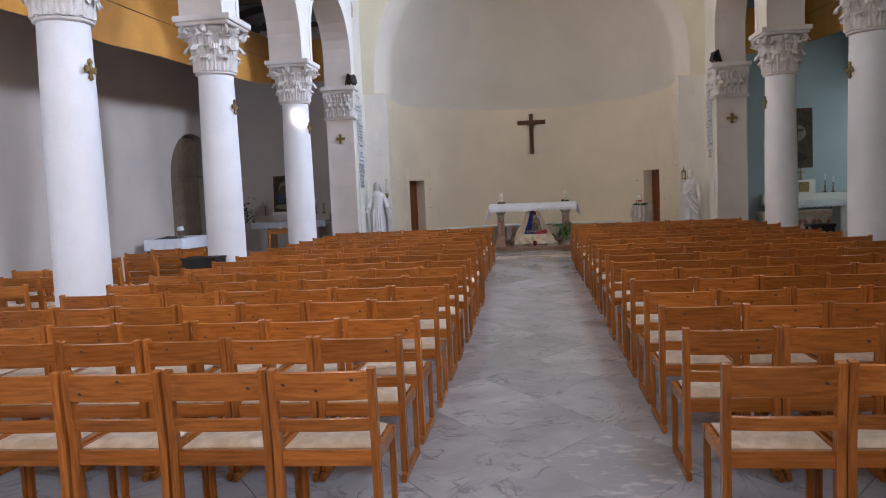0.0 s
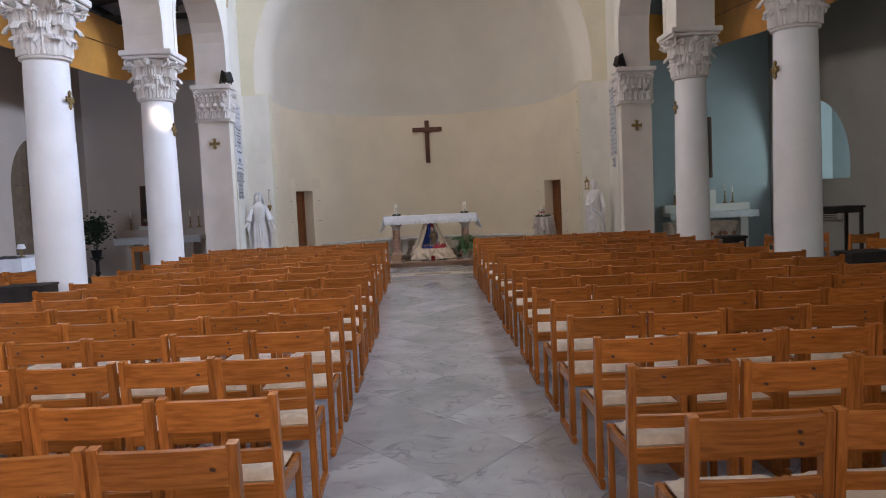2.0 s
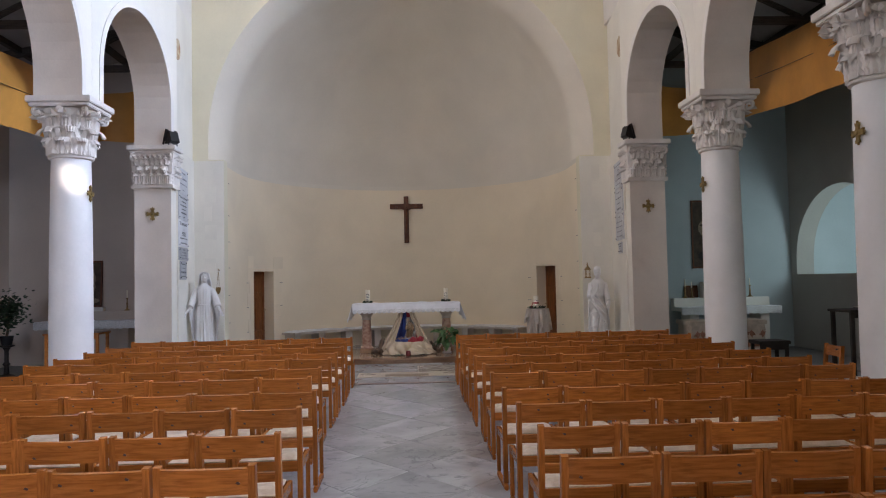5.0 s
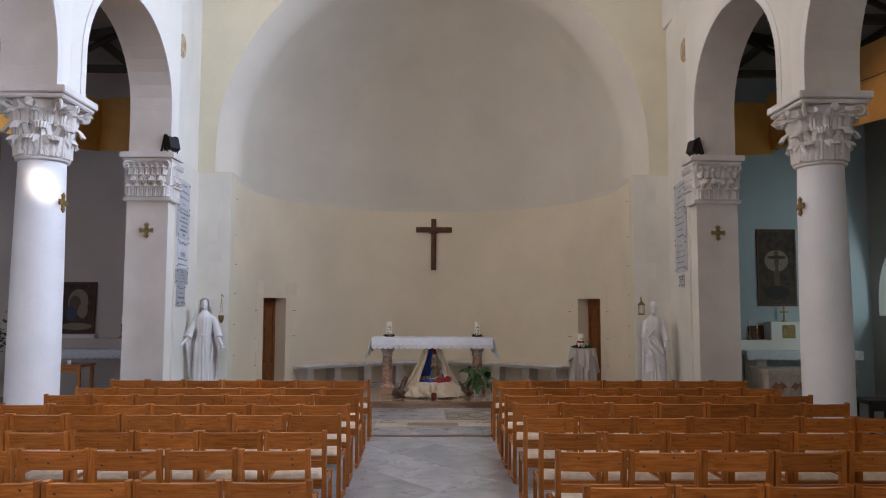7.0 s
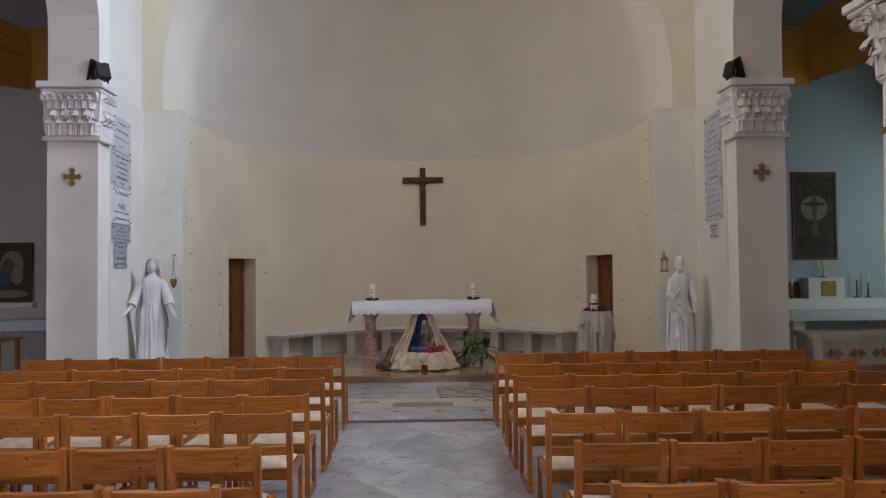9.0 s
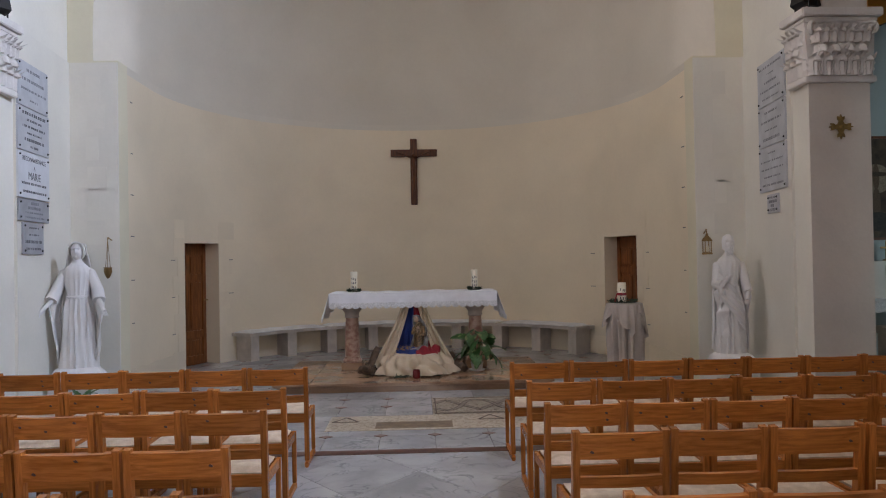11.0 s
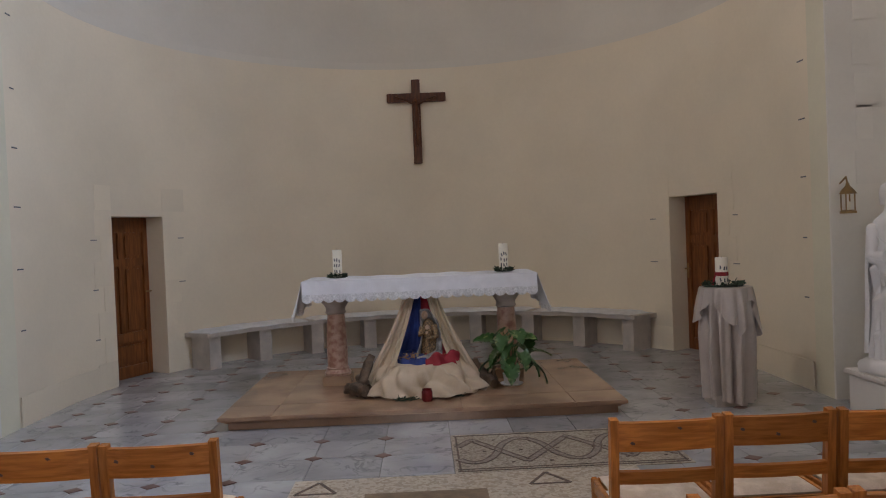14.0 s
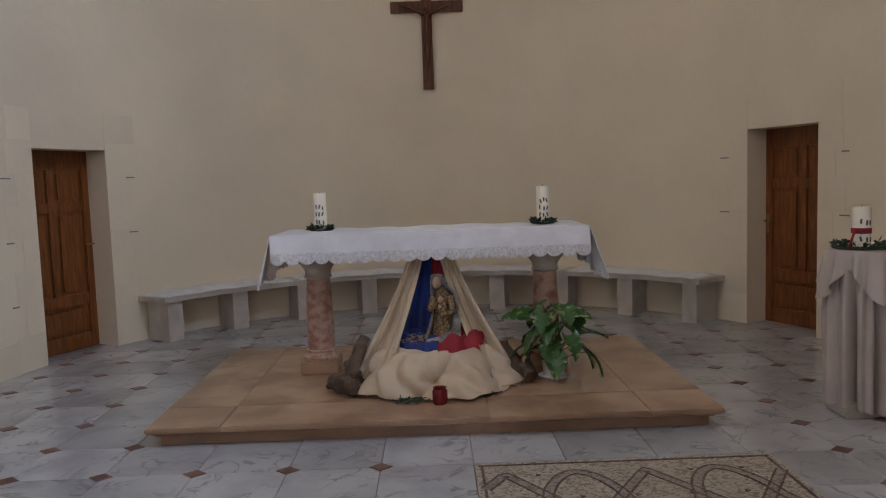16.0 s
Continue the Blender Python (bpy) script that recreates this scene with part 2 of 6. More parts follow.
def tube(points, radius, segs=8, bm=None):
    """A round bar along points; radius is one number or one for each point."""
    bm = bm or bmesh.new()
    pts = [Vector(p) for p in points]
    rad = radius if isinstance(radius, (list, tuple)) else [radius] * len(pts)
    rings = []
    for k, p in enumerate(pts):
        d = (pts[min(k + 1, len(pts) - 1)] - pts[max(k - 1, 0)]).normalized()
        u = d.orthogonal().normalized() if k == 0 else (u - d * u.dot(d)).normalized()
        w = d.cross(u)
        rings.append([bm.verts.new(p + rad[k] * (math.cos(2 * math.pi * j / segs) * u + math.sin(2 * math.pi * j / segs) * w)) for j in range(segs)])
    for p, q in zip(rings, rings[1:]):
        for k in range(segs):
            bm.faces.new((p[k], p[(k + 1) % segs], q[(k + 1) % segs], q[k]))
    bm.faces.new(rings[0][::-1])
    bm.faces.new(rings[-1])
    return bm


def ball(centre, r, bm=None, squash=(1, 1, 1), sub=2):
    bm = bm or bmesh.new()
    for v in bmesh.ops.create_icosphere(bm, subdivisions=sub, radius=r)["verts"]:
        v.co = Vector(centre) + Vector((v.co.x * squash[0], v.co.y * squash[1], v.co.z * squash[2]))
    return bm


def sheet(f, nu, nv, thick=0.008, bm=None):
    """A cloth or shell: f(u, v), u and v from 0 to 1, with a thickness."""
    bm = bm or bmesh.new()
    grid = [[bm.verts.new(f(i / nu, j / nv)) for j in range(nv + 1)] for i in range(nu + 1)]
    faces = [bm.faces.new((grid[i][j], grid[i + 1][j], grid[i + 1][j + 1], grid[i][j + 1])) for i in range(nu) for j in range(nv)]
    bmesh.ops.recalc_face_normals(bm, faces=faces)
    if thick:
        bmesh.ops.solidify(bm, geom=faces, thickness=thick)
    return bm


def part(name, bm, mat, parent=None, label="", smooth=None):
    """One mesh object under a thing or a part."""
    me = bpy.data.meshes.new(name)
    bm.to_mesh(me)
    bm.free()
    me.materials.append(mat)
    if smooth:
        for p in me.polygons:
            p.use_smooth = True
        me.set_sharp_from_angle(angle=radians(smooth))
    ob = new(name, me)
    ob.parent = parent
    if label:
        ob["label"] = label
    return ob


def structure(name, bm, mat, label, category, smooth=None):
    return tagged(part(name, bm, mat, None, "", smooth), label, category, "", "structure")


def thing(name, label, category, m=Matrix(), group=""):
    ob = new(name)
    ob.empty_display_size = 0.1
    ob.matrix_basis = m
    return tagged(ob, label, category, group)


# ---- floor ----
structure("floor", B(-9.2, 9.2, BACK_Y, 25.0, -0.3, -0.012), GROUT, "grey stone floor bed under the marble paving", "floor")

# ---- nave arcade walls ----
def arc_points(c, z, r, a0, a1, n=20):
    return [(c + r * math.cos(radians(a0 + (a1 - a0) * k / n)), z + r * math.sin(radians(a0 + (a1 - a0) * k / n))) for k in range(n + 1)]


CAP_Z, HALF = 4.27, 0.33
for side, word in ((-1, "west"), (1, "east")):
    pts = [(BACK_Y, CAP_Z)]
    for y0, y1 in zip(COLS_Y, COLS_Y[1:]):
        r = (y1 - y0) / 2 - HALF
        pts += [(y0 - HALF, CAP_Z)] if y0 == COLS_Y[0] else []
        pts += [(y0 + HALF, CAP_Z)] + arc_points((y0 + y1) / 2, CAP_Z + 0.25, r, 180, 0) + [(y1 - HALF, CAP_Z)]
    y0 = COLS_Y[-1]
    pts += [(y0, CAP_Z), (y0, 7.0), (BACK_Y, 7.0)]
    walls = [("wall_" + word + "_arcade", prism(pts, "x", OUT_X[side], IN_X[side]), "pale cream plastered round-arched arcade wall along the nave")]
    r = (PIER_Y - y0 - HALF) / 2
    last = [(y0 + 0.001, CAP_Z), (y0 + HALF, CAP_Z)] + arc_points((PIER_Y + y0 + HALF) / 2, 4.85, r, 180, 0) + [(PIER_Y, 4.18), (PIER_Y + 0.3, 4.18), (PIER_Y + 0.3, 7.0), (y0 + 0.001, 7.0)]
    bm = prism(last, "x", OUT_X[side], IN_X[side])
    for v in bm.verts:
        v.co.x += (PIER_IN[side] - IN_X[side]) * (v.co.y - y0) / (PIER_Y - y0)
    walls.append(("wall_" + word + "_last_arch", bm, "pale cream plastered arch between the last column and the pier"))
    bm = B(*sorted((PIER_OUT[side], PIER_IN[side])), PIER_Y, ARCH_Y + 0.35, 0, 4.178)
    box(bm, *sorted((PIER_OUT[side], PIER_IN[side])), PIER_Y + 0.301, ARCH_Y + 0.35, 4.179, 7.0)
    for v in bm.verts:
        if abs(v.co.x) < 4.5:
            v.co.x += (JAMB[side] - PIER_IN[side]) * (v.co.y - PIER_Y) / (ARCH_Y - PIER_Y)
    walls.append(("wall_" + word + "_pier", bm, "white plastered pier wall beside the chancel arch"))
    for name, bm, text in walls:
        wall = structure(name, bm, WALLCREAM, text, "wall")
        wall.data.materials.append(SOFFIT)
        for p in wall.data.polygons:
            p.material_index = 0 if abs(p.normal.x) > 0.9 else 1
    zs = [(c, CAP_Z + 0.25, r2) for c, r2 in [((a + b) / 2, (b - a) / 2 - HALF) for a, b in zip(COLS_Y, COLS_Y[1:])]] + [((PIER_Y + y0 + HALF) / 2, 4.85, r)]
    for c, z, r2 in zs:
        band = [(c - r2, CAP_Z)] + arc_points(c, z, r2, 180, 0, 28) + [(c + r2, CAP_Z), (c + r2 + 0.11, CAP_Z)] + arc_points(c, z, r2 + 0.11, 0, 180, 28) + [(c - r2 - 0.11, CAP_Z)]
        bm = prism(band, "x", IN_X[side] - side * 0.012, IN_X[side] + side * 0.002)
        if c > 15:
            for v in bm.verts:
                v.co.x += (PIER_IN[side] - IN_X[side]) * (v.co.y - y0) / (PIER_Y - y0)
        structure("trim_archivolt", bm, PLASTER, "white painted band round an arcade arch", "trim", 30)
    bm = bmesh.new()
    edges = [BACK_Y, 1.2, 2.4, 8.3, 9.5, 15.0, 16.2, ARCH_Y + 0.35]
    for a, b in zip(edges[::2], edges[1::2]):
        box(bm, OUT_X[side], IN_X[side], a, b, 7.004, 8.7)
    box(bm, OUT_X[side], IN_X[side], BACK_Y, ARCH_Y + 0.35, 8.704, CEIL)
    structure("wall_" + word + "_clerestory", bm, PLASTER, "white plastered clerestory wall with window openings", "wall")

# ---- triumphal arch and apse ----
XJ, XA = 3.69, 4.0
out = [(-4.8, 0.0), (-4.8, CEIL), (4.7, CEIL), (4.7, 0.0), (XC + XJ, 0.0), (XC + XJ, 4.25), (XC + XA, 4.25)]
out += arc_points(XC, DOME_Z, XA, 0, 180, 40) + [(XC - XA, 4.25), (XC - XJ, 4.25), (XC - XJ, 0.0)]
structure("wall_chancel_arch", prism(out, "y", ARCH_Y, ARCH_Y + 0.3), YELLOW, "cream plastered wall with a wide round chancel arch", "wall")


def plan(t, r):
    """The apse's line: straight jambs, then a half circle; t from 0 at one jamb to 1 at the other."""
    straight = APSE_Y - ARCH_Y - 0.3
    total = 2 * straight + math.pi * APSE_R
    s = t * total
    if s < straight:
        return XC + r, ARCH_Y + 0.3 + s
    if s > total - straight:
        return XC - r, ARCH_Y + 0.3 + total - s
    a = (s - straight) / APSE_R
    return XC + r * math.cos(a), APSE_Y + r * math.sin(a)


def t_of(angle):
    straight = APSE_Y - ARCH_Y - 0.3
    return (straight + APSE_R * radians(angle)) / (2 * straight + math.pi * APSE_R)


def curved(bm, t0, t1, r0, r1, z0, z1, n):
    rings = []
    for k in range(n + 1):
        t = t0 + (t1 - t0) * k / n
        (xa, ya), (xb, yb) = plan(t, r0), plan(t, r1)
        rings.append([bm.verts.new(p) for p in ((xa, ya, z0), (xb, yb, z0), (xb, yb, z1), (xa, ya, z1))])
    for p, q in zip(rings, rings[1:]):
        for k in range(4):
            bm.faces.new((p[k], q[k], q[(k + 1) % 4], p[(k + 1) % 4]))
    bm.faces.new(rings[0])
    bm.faces.new(rings[-1][::-1])
    bmesh.ops.recalc_face_normals(bm, faces=bm.faces[:])
    return bm


DOOR_A = (16.2, 29.2)
DOOR_H = 1.985
tl, tr = [t_of(a) for a in DOOR_A], [t_of(180 - a) for a in DOOR_A]
bm = bmesh.new()
for a, b, n in ((0, tl[0], 10), (tl[1], tr[1], 60), (tr[0], 1, 10)):
    curved(bm, a, b, APSE_R, APSE_R + 0.42, 0, DOOR_H, n)
structure("wall_apse_lower", bm, CREAM, "cream plastered curved apse wall with two door openings", "wall", 30)
structure("wall_apse_upper", curved(bmesh.new(), 0, 1, APSE_R, APSE_R + 0.42, DOOR_H, PAINT_Z, 80), CREAM, "cream plastered curved apse wall above the doors", "wall", 30)


structure("trim_dome_foot", curved(bmesh.new(), 0, 1, APSE_R - 0.001, APSE_R + 0.42, PAINT_Z, 4.252, 80), DOME, "greyish white band under the half dome", "wall", 30)


def half_dome(u, v):
    """u along the plan, v from the foot up to the crown; the front end flares out to the chancel arch."""
    run = APSE_Y - ARCH_Y - 0.003
    d = u * (2 * run + math.pi * APSE_R)
    away = min(d, 2 * run + math.pi * APSE_R - d)
    r = APSE_R + (XA - APSE_R) * (1 - math.sin(min(1.0, away / 0.8) * math.pi / 2))
    if away < run:
        ang, y = (0.0 if d < run else math.pi), ARCH_Y + 0.003 + away
        x, cy = r * math.cos(ang), y
    else:
        ang = (d - run) / APSE_R
        x, y, cy = APSE_R * math.cos(ang), APSE_Y + APSE_R * math.sin(ang), APSE_Y
    if v < 0.08:
        return Vector((XC + x, y, 4.252 + (DOME_Z - 4.252) * v / 0.08))
    a = (v - 0.08) / 0.92 * math.pi / 2
    return Vector((XC + x * math.cos(a), cy + (y - cy) * math.cos(a), DOME_Z + r * math.sin(a)))


structure("apse_half_dome", sheet(half_dome, 180, 40, 0.0), DOME, "greyish white plastered half dome over the apse", "ceiling", 40)
# ---- outer walls, galleries, roofs ----
bm = bmesh.new()
# unseen back wall; its wide openings are added for the fill lamps
for x0, x1, z0, z1 in ((-9.2, -7.8, 0, CEIL), (-7.8, -6.0, 0, 0.9), (-7.8, -6.0, 3.5, CEIL), (-6.0, -1.7, 0, CEIL), (-1.7, 1.7, 0, 3.3), (-1.7, 1.7, 6.7, 7.2), (-1.7, 1.0, 7.2, CEIL), (1.0, 2.2, 8.6, CEIL), (2.2, 6.2, 0, CEIL), (1.7, 2.2, 0, 7.2), (6.2, 7.6, 0, 1.4), (6.2, 7.6, 3.4, CEIL), (7.6, 9.2, 0, CEIL)):
    box(bm, x0, x1, BACK_Y - 0.4, BACK_Y, z0, z1)
for s in (-1, 1):
    half = [(1.6, 7.2), (1.6 + s * 0.6, 7.2), (1.6 + s * 0.6, 8.6), (1.6, 8.6)] + [(1.6 + s * OCULUS * math.sin(radians(a)), 7.9 + OCULUS * math.cos(radians(a))) for a in range(0, 181, 15)]
    prism(half, "y", BACK_Y - 0.4, BACK_Y, bm)
structure("wall_back", bm, PLASTER, "white plastered entrance wall with a round window", "wall")
# unseen wall and ground, added; the wall stops sun below the round window
structure("wall_forecourt", B(-14, 14, -9.4, -9.0, -0.2, 8.4), GREYWALL, "plain unseen wall added to keep the sun off the entrance openings", "wall")
structure("ground_forecourt", B(-14, 14, -9.4, BACK_Y - 0.4, -0.3, -0.05), GREYSTONE, "plain unseen ground added outside the entrance", "ground")
structure("ceiling", B(-5.2, 5.2, BACK_Y, ARCH_Y, CEIL, CEIL + 0.2), PLASTER, "plain pale nave ceiling", "ceiling")
for side, word in ((-1, "west"), (1, "east")):
    # east recess and end wall carry the teal light as a tint
    mat_side = GREYWALL if side < 0 else TEALCAST
    X = AISLE_X[side]
    if side > 0:
        n0, n1, sill, crown = 17.3, 20.75, 1.65, 3.5
    else:
        n0, n1, sill, crown = 17.5, 20.1, 0.0, 3.4
    rn = (n1 - n0) / 2
    sp = crown - rn * 0.9
    hole = [((n0 + n1) / 2 + (y - (n0 + n1) / 2), sp + (z - sp) * 0.9) for y, z in arc_points((n0 + n1) / 2, sp, rn, 180, 0, 28)]
    bm = prism([(BACK_Y, sill), (n0, sill)] + hole + [(n1, sill), (END_Y + 0.4, sill), (END_Y + 0.4, 7.2), (BACK_Y, 7.2)], "x", X, X + side * 0.4)
    if sill:
        box(bm, min(X, X + side * 0.4), max(X, X + side * 0.4), BACK_Y, END_Y + 0.4, 0, sill - 0.001)
    structure("wall_" + word + "_aisle", bm, GREYWALL if side < 0 else OLIVE, "plastered outer aisle wall with an arched recess", "wall", 30)
    p, q = sorted((X + side * 0.4, X + side * 1.5))
    bm = bmesh.new()
    box(bm, min(q, p) if side > 0 else p, q, n0 - 0.2, n0, 0, 4)
    box(bm, p, q, n1, n1 + 0.2, 0, 4)
    box(bm, *((q, q + 0.2) if side > 0 else (p - 0.2, p)), n0 - 0.2, n1 + 0.2, 0, 4)
    box(bm, p, q, n0 - 0.2, n1 + 0.2, 4, 4.2)
    box(bm, p, q, n0 - 0.2, n1 + 0.2, -0.1, max(sill, 0.0) - 0.002)
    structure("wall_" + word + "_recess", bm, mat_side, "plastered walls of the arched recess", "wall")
    a, b = sorted((OUT_X[side], X))
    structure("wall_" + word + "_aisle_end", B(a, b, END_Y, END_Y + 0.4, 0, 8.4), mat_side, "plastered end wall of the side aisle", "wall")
    zi, zo = 6.98, 6.15
    bm = prism([(OUT_X[side], zi), (X + side * 0.4, zo), (X + side * 0.4, zo + 0.15), (OUT_X[side], zi + 0.15)], "y", BACK_Y, END_Y + 0.4)
    structure("ceiling_" + word + "_aisle", bm, ROOFLINING, "grey lined lean-to aisle roof", "ceiling")

# ---- chairs ----
def build_chair(knots):
    """A pine chair that faces +y; its back legs stand at y = 0 and it is 0.485 wide."""
    c = thing("chair", "varnished knotty pine chair with a cream velour seat pad", "chair", group="rows of nave chairs")
    W = 0.242
    for s in (-1, 1):
        x0, x1 = sorted((s * W, s * (W - 0.036)))
        bm = bmesh.new()
        prism([(-0.045, 0.80), (-0.005, 0.805), (0.03, 0.45), (0.03, 0.046), (-0.018, 0.046), (-0.018, 0.45)], "x", x0, x1, bm)
        part("back_leg", bm, PINE_UP, c)
        x0, x1 = sorted((s * W, s * (W - 0.03)))
        part("front_leg", B(x0, x1, 0.36, 0.395, 0.046, 0.42, 0.004), PINE_UP, c)
        part("runner", B(x0 + s * 0.0, x1, -0.065, 0.40, 0.0, 0.045, 0.006), PINE, c)
        part("side_rail", B(min(s * (W - 0.004), s * (W - 0.026)), max(s * (W - 0.004), s * (W - 0.026)), 0.03, 0.36, 0.36, 0.42, 0.003), PINE, c)

    def slat(z0, z1, depth, yb):
        def f(u, v):
            x = -W + 0.036 + (2 * W - 0.072) * u
            return Vector((x, yb - (z0 + (z1 - z0) * v - 0.45) * 0.09 - depth * (1 - (2 * u - 1) ** 2), z0 + (z1 - z0) * v))
        return sheet(f, 8, 1, 0.026)
    part("backrest", slat(0.665, 0.79, 0.016, 0.012), PINE, c)
    for kx, kz in knots:
        bm = prism([(0.010 * (1 + 0.35 * math.sin(k * 2.3 + 40 * kx)) * math.cos(k * 0.628), 0.0065 * math.sin(k * 0.628)) for k in range(10)], "y", -0.0285, 0.0285)
        y = 0.012 - (kz - 0.45) * 0.09 - 0.016 * (1 - (kx / 0.206) ** 2)
        kn = part("knot", bm, KNOT, c, "dark knot in the pine")
        kn.matrix_basis = pose(kx, y, kz, 0, 20)
    part("lower_slat", slat(0.52, 0.575, 0.014, 0.014), PINE, c)
    part("back_rail", B(-W + 0.036, W - 0.036, -0.004, 0.022, 0.35, 0.42, 0.003), PINE, c)
    part("front_rail", B(-W + 0.03, W - 0.03, 0.362, 0.386, 0.36, 0.42, 0.003), PINE, c)

    def pad(u, v):
        e = min(u, 1 - u, v, 1 - v)
        return Vector((-0.205 + 0.41 * u, 0.028 + 0.355 * v, 0.425 + 0.028 * min(1, e * 7) ** 0.5))
    part("seat", sheet(pad, 8, 8, 0.02), SEATCLOTH, c, "cream velour seat pad", 50)
    return c


ROWS_Y = {-1: (3.25, 4.02, 4.61, 5.42, 6.21, 6.95, 7.77, 8.54, 9.44, 10.20, 11.14, 11.90, 12.86, 13.56, 14.42, 15.16, 16.15),
          1: (3.24, 4.04, 4.80, 5.48, 6.21, 6.94, 7.73, 8.51, 9.34, 10.10, 11.09, 11.86, 12.71, 13.70, 14.42, 15.21, 16.17)}
PITCH = 0.497
rnd = random.Random(5)
patterns = (((0.12, 0.74), (0.125, 0.70)), ((-0.09, 0.75),), ((-0.15, 0.70), (0.05, 0.76)), ((0.16, 0.72),), ((-0.02, 0.71), (0.14, 0.755), (-0.17, 0.735)))
models = [build_chair(p) for p in patterns]
chair = models[1]
fresh = list(models)
for side in (-1, 1):
    for y in ROWS_Y[side]:
        edge = 0.72 if side > 0 else -0.735 if y < 8 else -0.765 if y < 10.5 else -0.91
        edge += rnd.uniform(-0.012, 0.012)
        for n in range(7):
            m = pose(edge + side * (PITCH * (n + 0.5)), y + rnd.uniform(-0.015, 0.015), 0, 0, 0, rnd.uniform(-1.2, 1.2))
            if fresh:
                fresh.pop().matrix_basis = m
            else:
                copy_thing(rnd.choice(models), m)

# ---- columns with leaf capitals ----
def leaf_mesh(h, w, out, curl):
    """An upright acanthus leaf with deep lobes and ribs whose tip curls outwards along +x."""
    def f(u, v):
        s = u * 2 - 1
        lobe = 1 + 0.20 * math.cos(v * 25) * (1 - 0.5 * v)
        width = w * (0.80 + 0.30 * math.sin(v * math.pi)) * (1 - 0.42 * v ** 4) * lobe
        roll = max(0.0, v - 0.70)
        x = out * v ** 2 + curl * roll * 1.3 + 0.026 * (1 - s * s) * (1 - 0.4 * v) + 0.010 * math.cos(s * 11) - 0.012 * abs(math.cos(v * 12.5)) * abs(s)
        z = h * (v - 3.2 * roll ** 2 * 1.5)
        return Vector((x, s * width / 2, z))
    return sheet(f, 12, 12, 0.016)


def instance(ob, m, parent):
    o = ob.copy()
    scene.collection.objects.link(o)
    o.parent = parent
    o.matrix_basis = m
    return o


def volute(parent, angle, r0, z):
    pts = []
    for k in range(22):
        a = k / 21 * 2.6 * math.pi
        rr = 0.066 * (1 - k / 26)
        pts.append((r0 + rr * math.sin(a), 0.0, z - 0.075 + rr * math.cos(a)))
    pts = [(r0 - 0.17, 0, z - 0.13), (r0 - 0.08, 0, z - 0.015)] + pts
    bm = tube(pts, [0.02, 0.024] + [0.026 - 0.0006 * k for k in range(22)], 6)
    bmesh.ops.rotate(bm, verts=bm.verts[:], cent=(0, 0, 0), matrix=Matrix.Rotation(angle, 3, "Z"))
    return part("volute", bm, STONE, parent, "", 40)


def build_column():
    c = thing("column", "white painted round stone column with a carved leaf capital", "column", group="nave columns")
    part("plinth", B(-0.36, 0.36, -0.36, 0.36, 0, 0.12, 0.01), STONE, c)
    part("base", lathe([(0.35, 0.12), (0.37, 0.15), (0.35, 0.19), (0.31, 0.21), (0.31, 0.24), (0.33, 0.26), (0.31, 0.29), (0.285, 0.31)], 32), STONE, c, "", 40)
    part("shaft", lathe([(0.283, 0.31), (0.283, 1.2), (0.276, 2.2), (0.262, 3.1), (0.256, 3.44)], 40), WHITEPAINT, c, "white painted column shaft", 40)
    cap = part("capital", lathe([(0.262, 3.44), (0.29, 3.455), (0.295, 3.475), (0.27, 3.495), (0.265, 3.6), (0.275, 3.8), (0.31, 3.98), (0.36, 4.10), (0.37, 4.12)], 32), STONE, c, "carved limestone capital with acanthus leaves", 40)
    low, high = None, None
    for tier, (n, h, w, r, out, curl, z) in enumerate(((8, 0.31, 0.235, 0.262, 0.05, 0.17, 3.488), (8, 0.49, 0.22, 0.262, 0.085, 0.20, 3.50), (8, 0.26, 0.15, 0.30, 0.06, 0.14, 3.83), (8, 0.24, 0.12, 0.30, 0.07, 0.12, 3.85))):
        first = part("leaf", leaf_mesh(h, w, out, curl), STONE, cap, "", 50)
        for k in range(n):
            a = 2 * math.pi * (k + 0.5 * tier + 0.25 * (tier > 1)) / n
            m = Matrix.Rotation(a, 4, "Z") @ Matrix.Translation((r, 0, z))
            if k == 0:
                first.matrix_basis = m
            else:
                instance(first, m, cap)
    for k in range(4):
        volute(cap, math.pi / 4 + k * math.pi / 2, 0.45, 4.13)
        rosette = lathe([(0.03, -0.01), (0.055, 0.0), (0.045, 0.02), (0.02, 0.03)], 10)
        bmesh.ops.transform(rosette, verts=rosette.verts[:], matrix=Matrix.Rotation(k * math.pi / 2, 4, "Z") @ Matrix.Translation((0.37, 0, 4.09)) @ Matrix.Rotation(math.pi / 2, 4, "Y"))
        part("rosette", rosette, STONE, cap)
    bm = bmesh.new()
    box(bm, -0.40, 0.40, -0.40, 0.40, 4.13, 4.18, 0.012)
    box(bm, -0.43, 0.43, -0.43, 0.43, 4.182, 4.268, 0.01)
    part("abacus", bm, STONE, c, "moulded square limestone abacus")
    return c


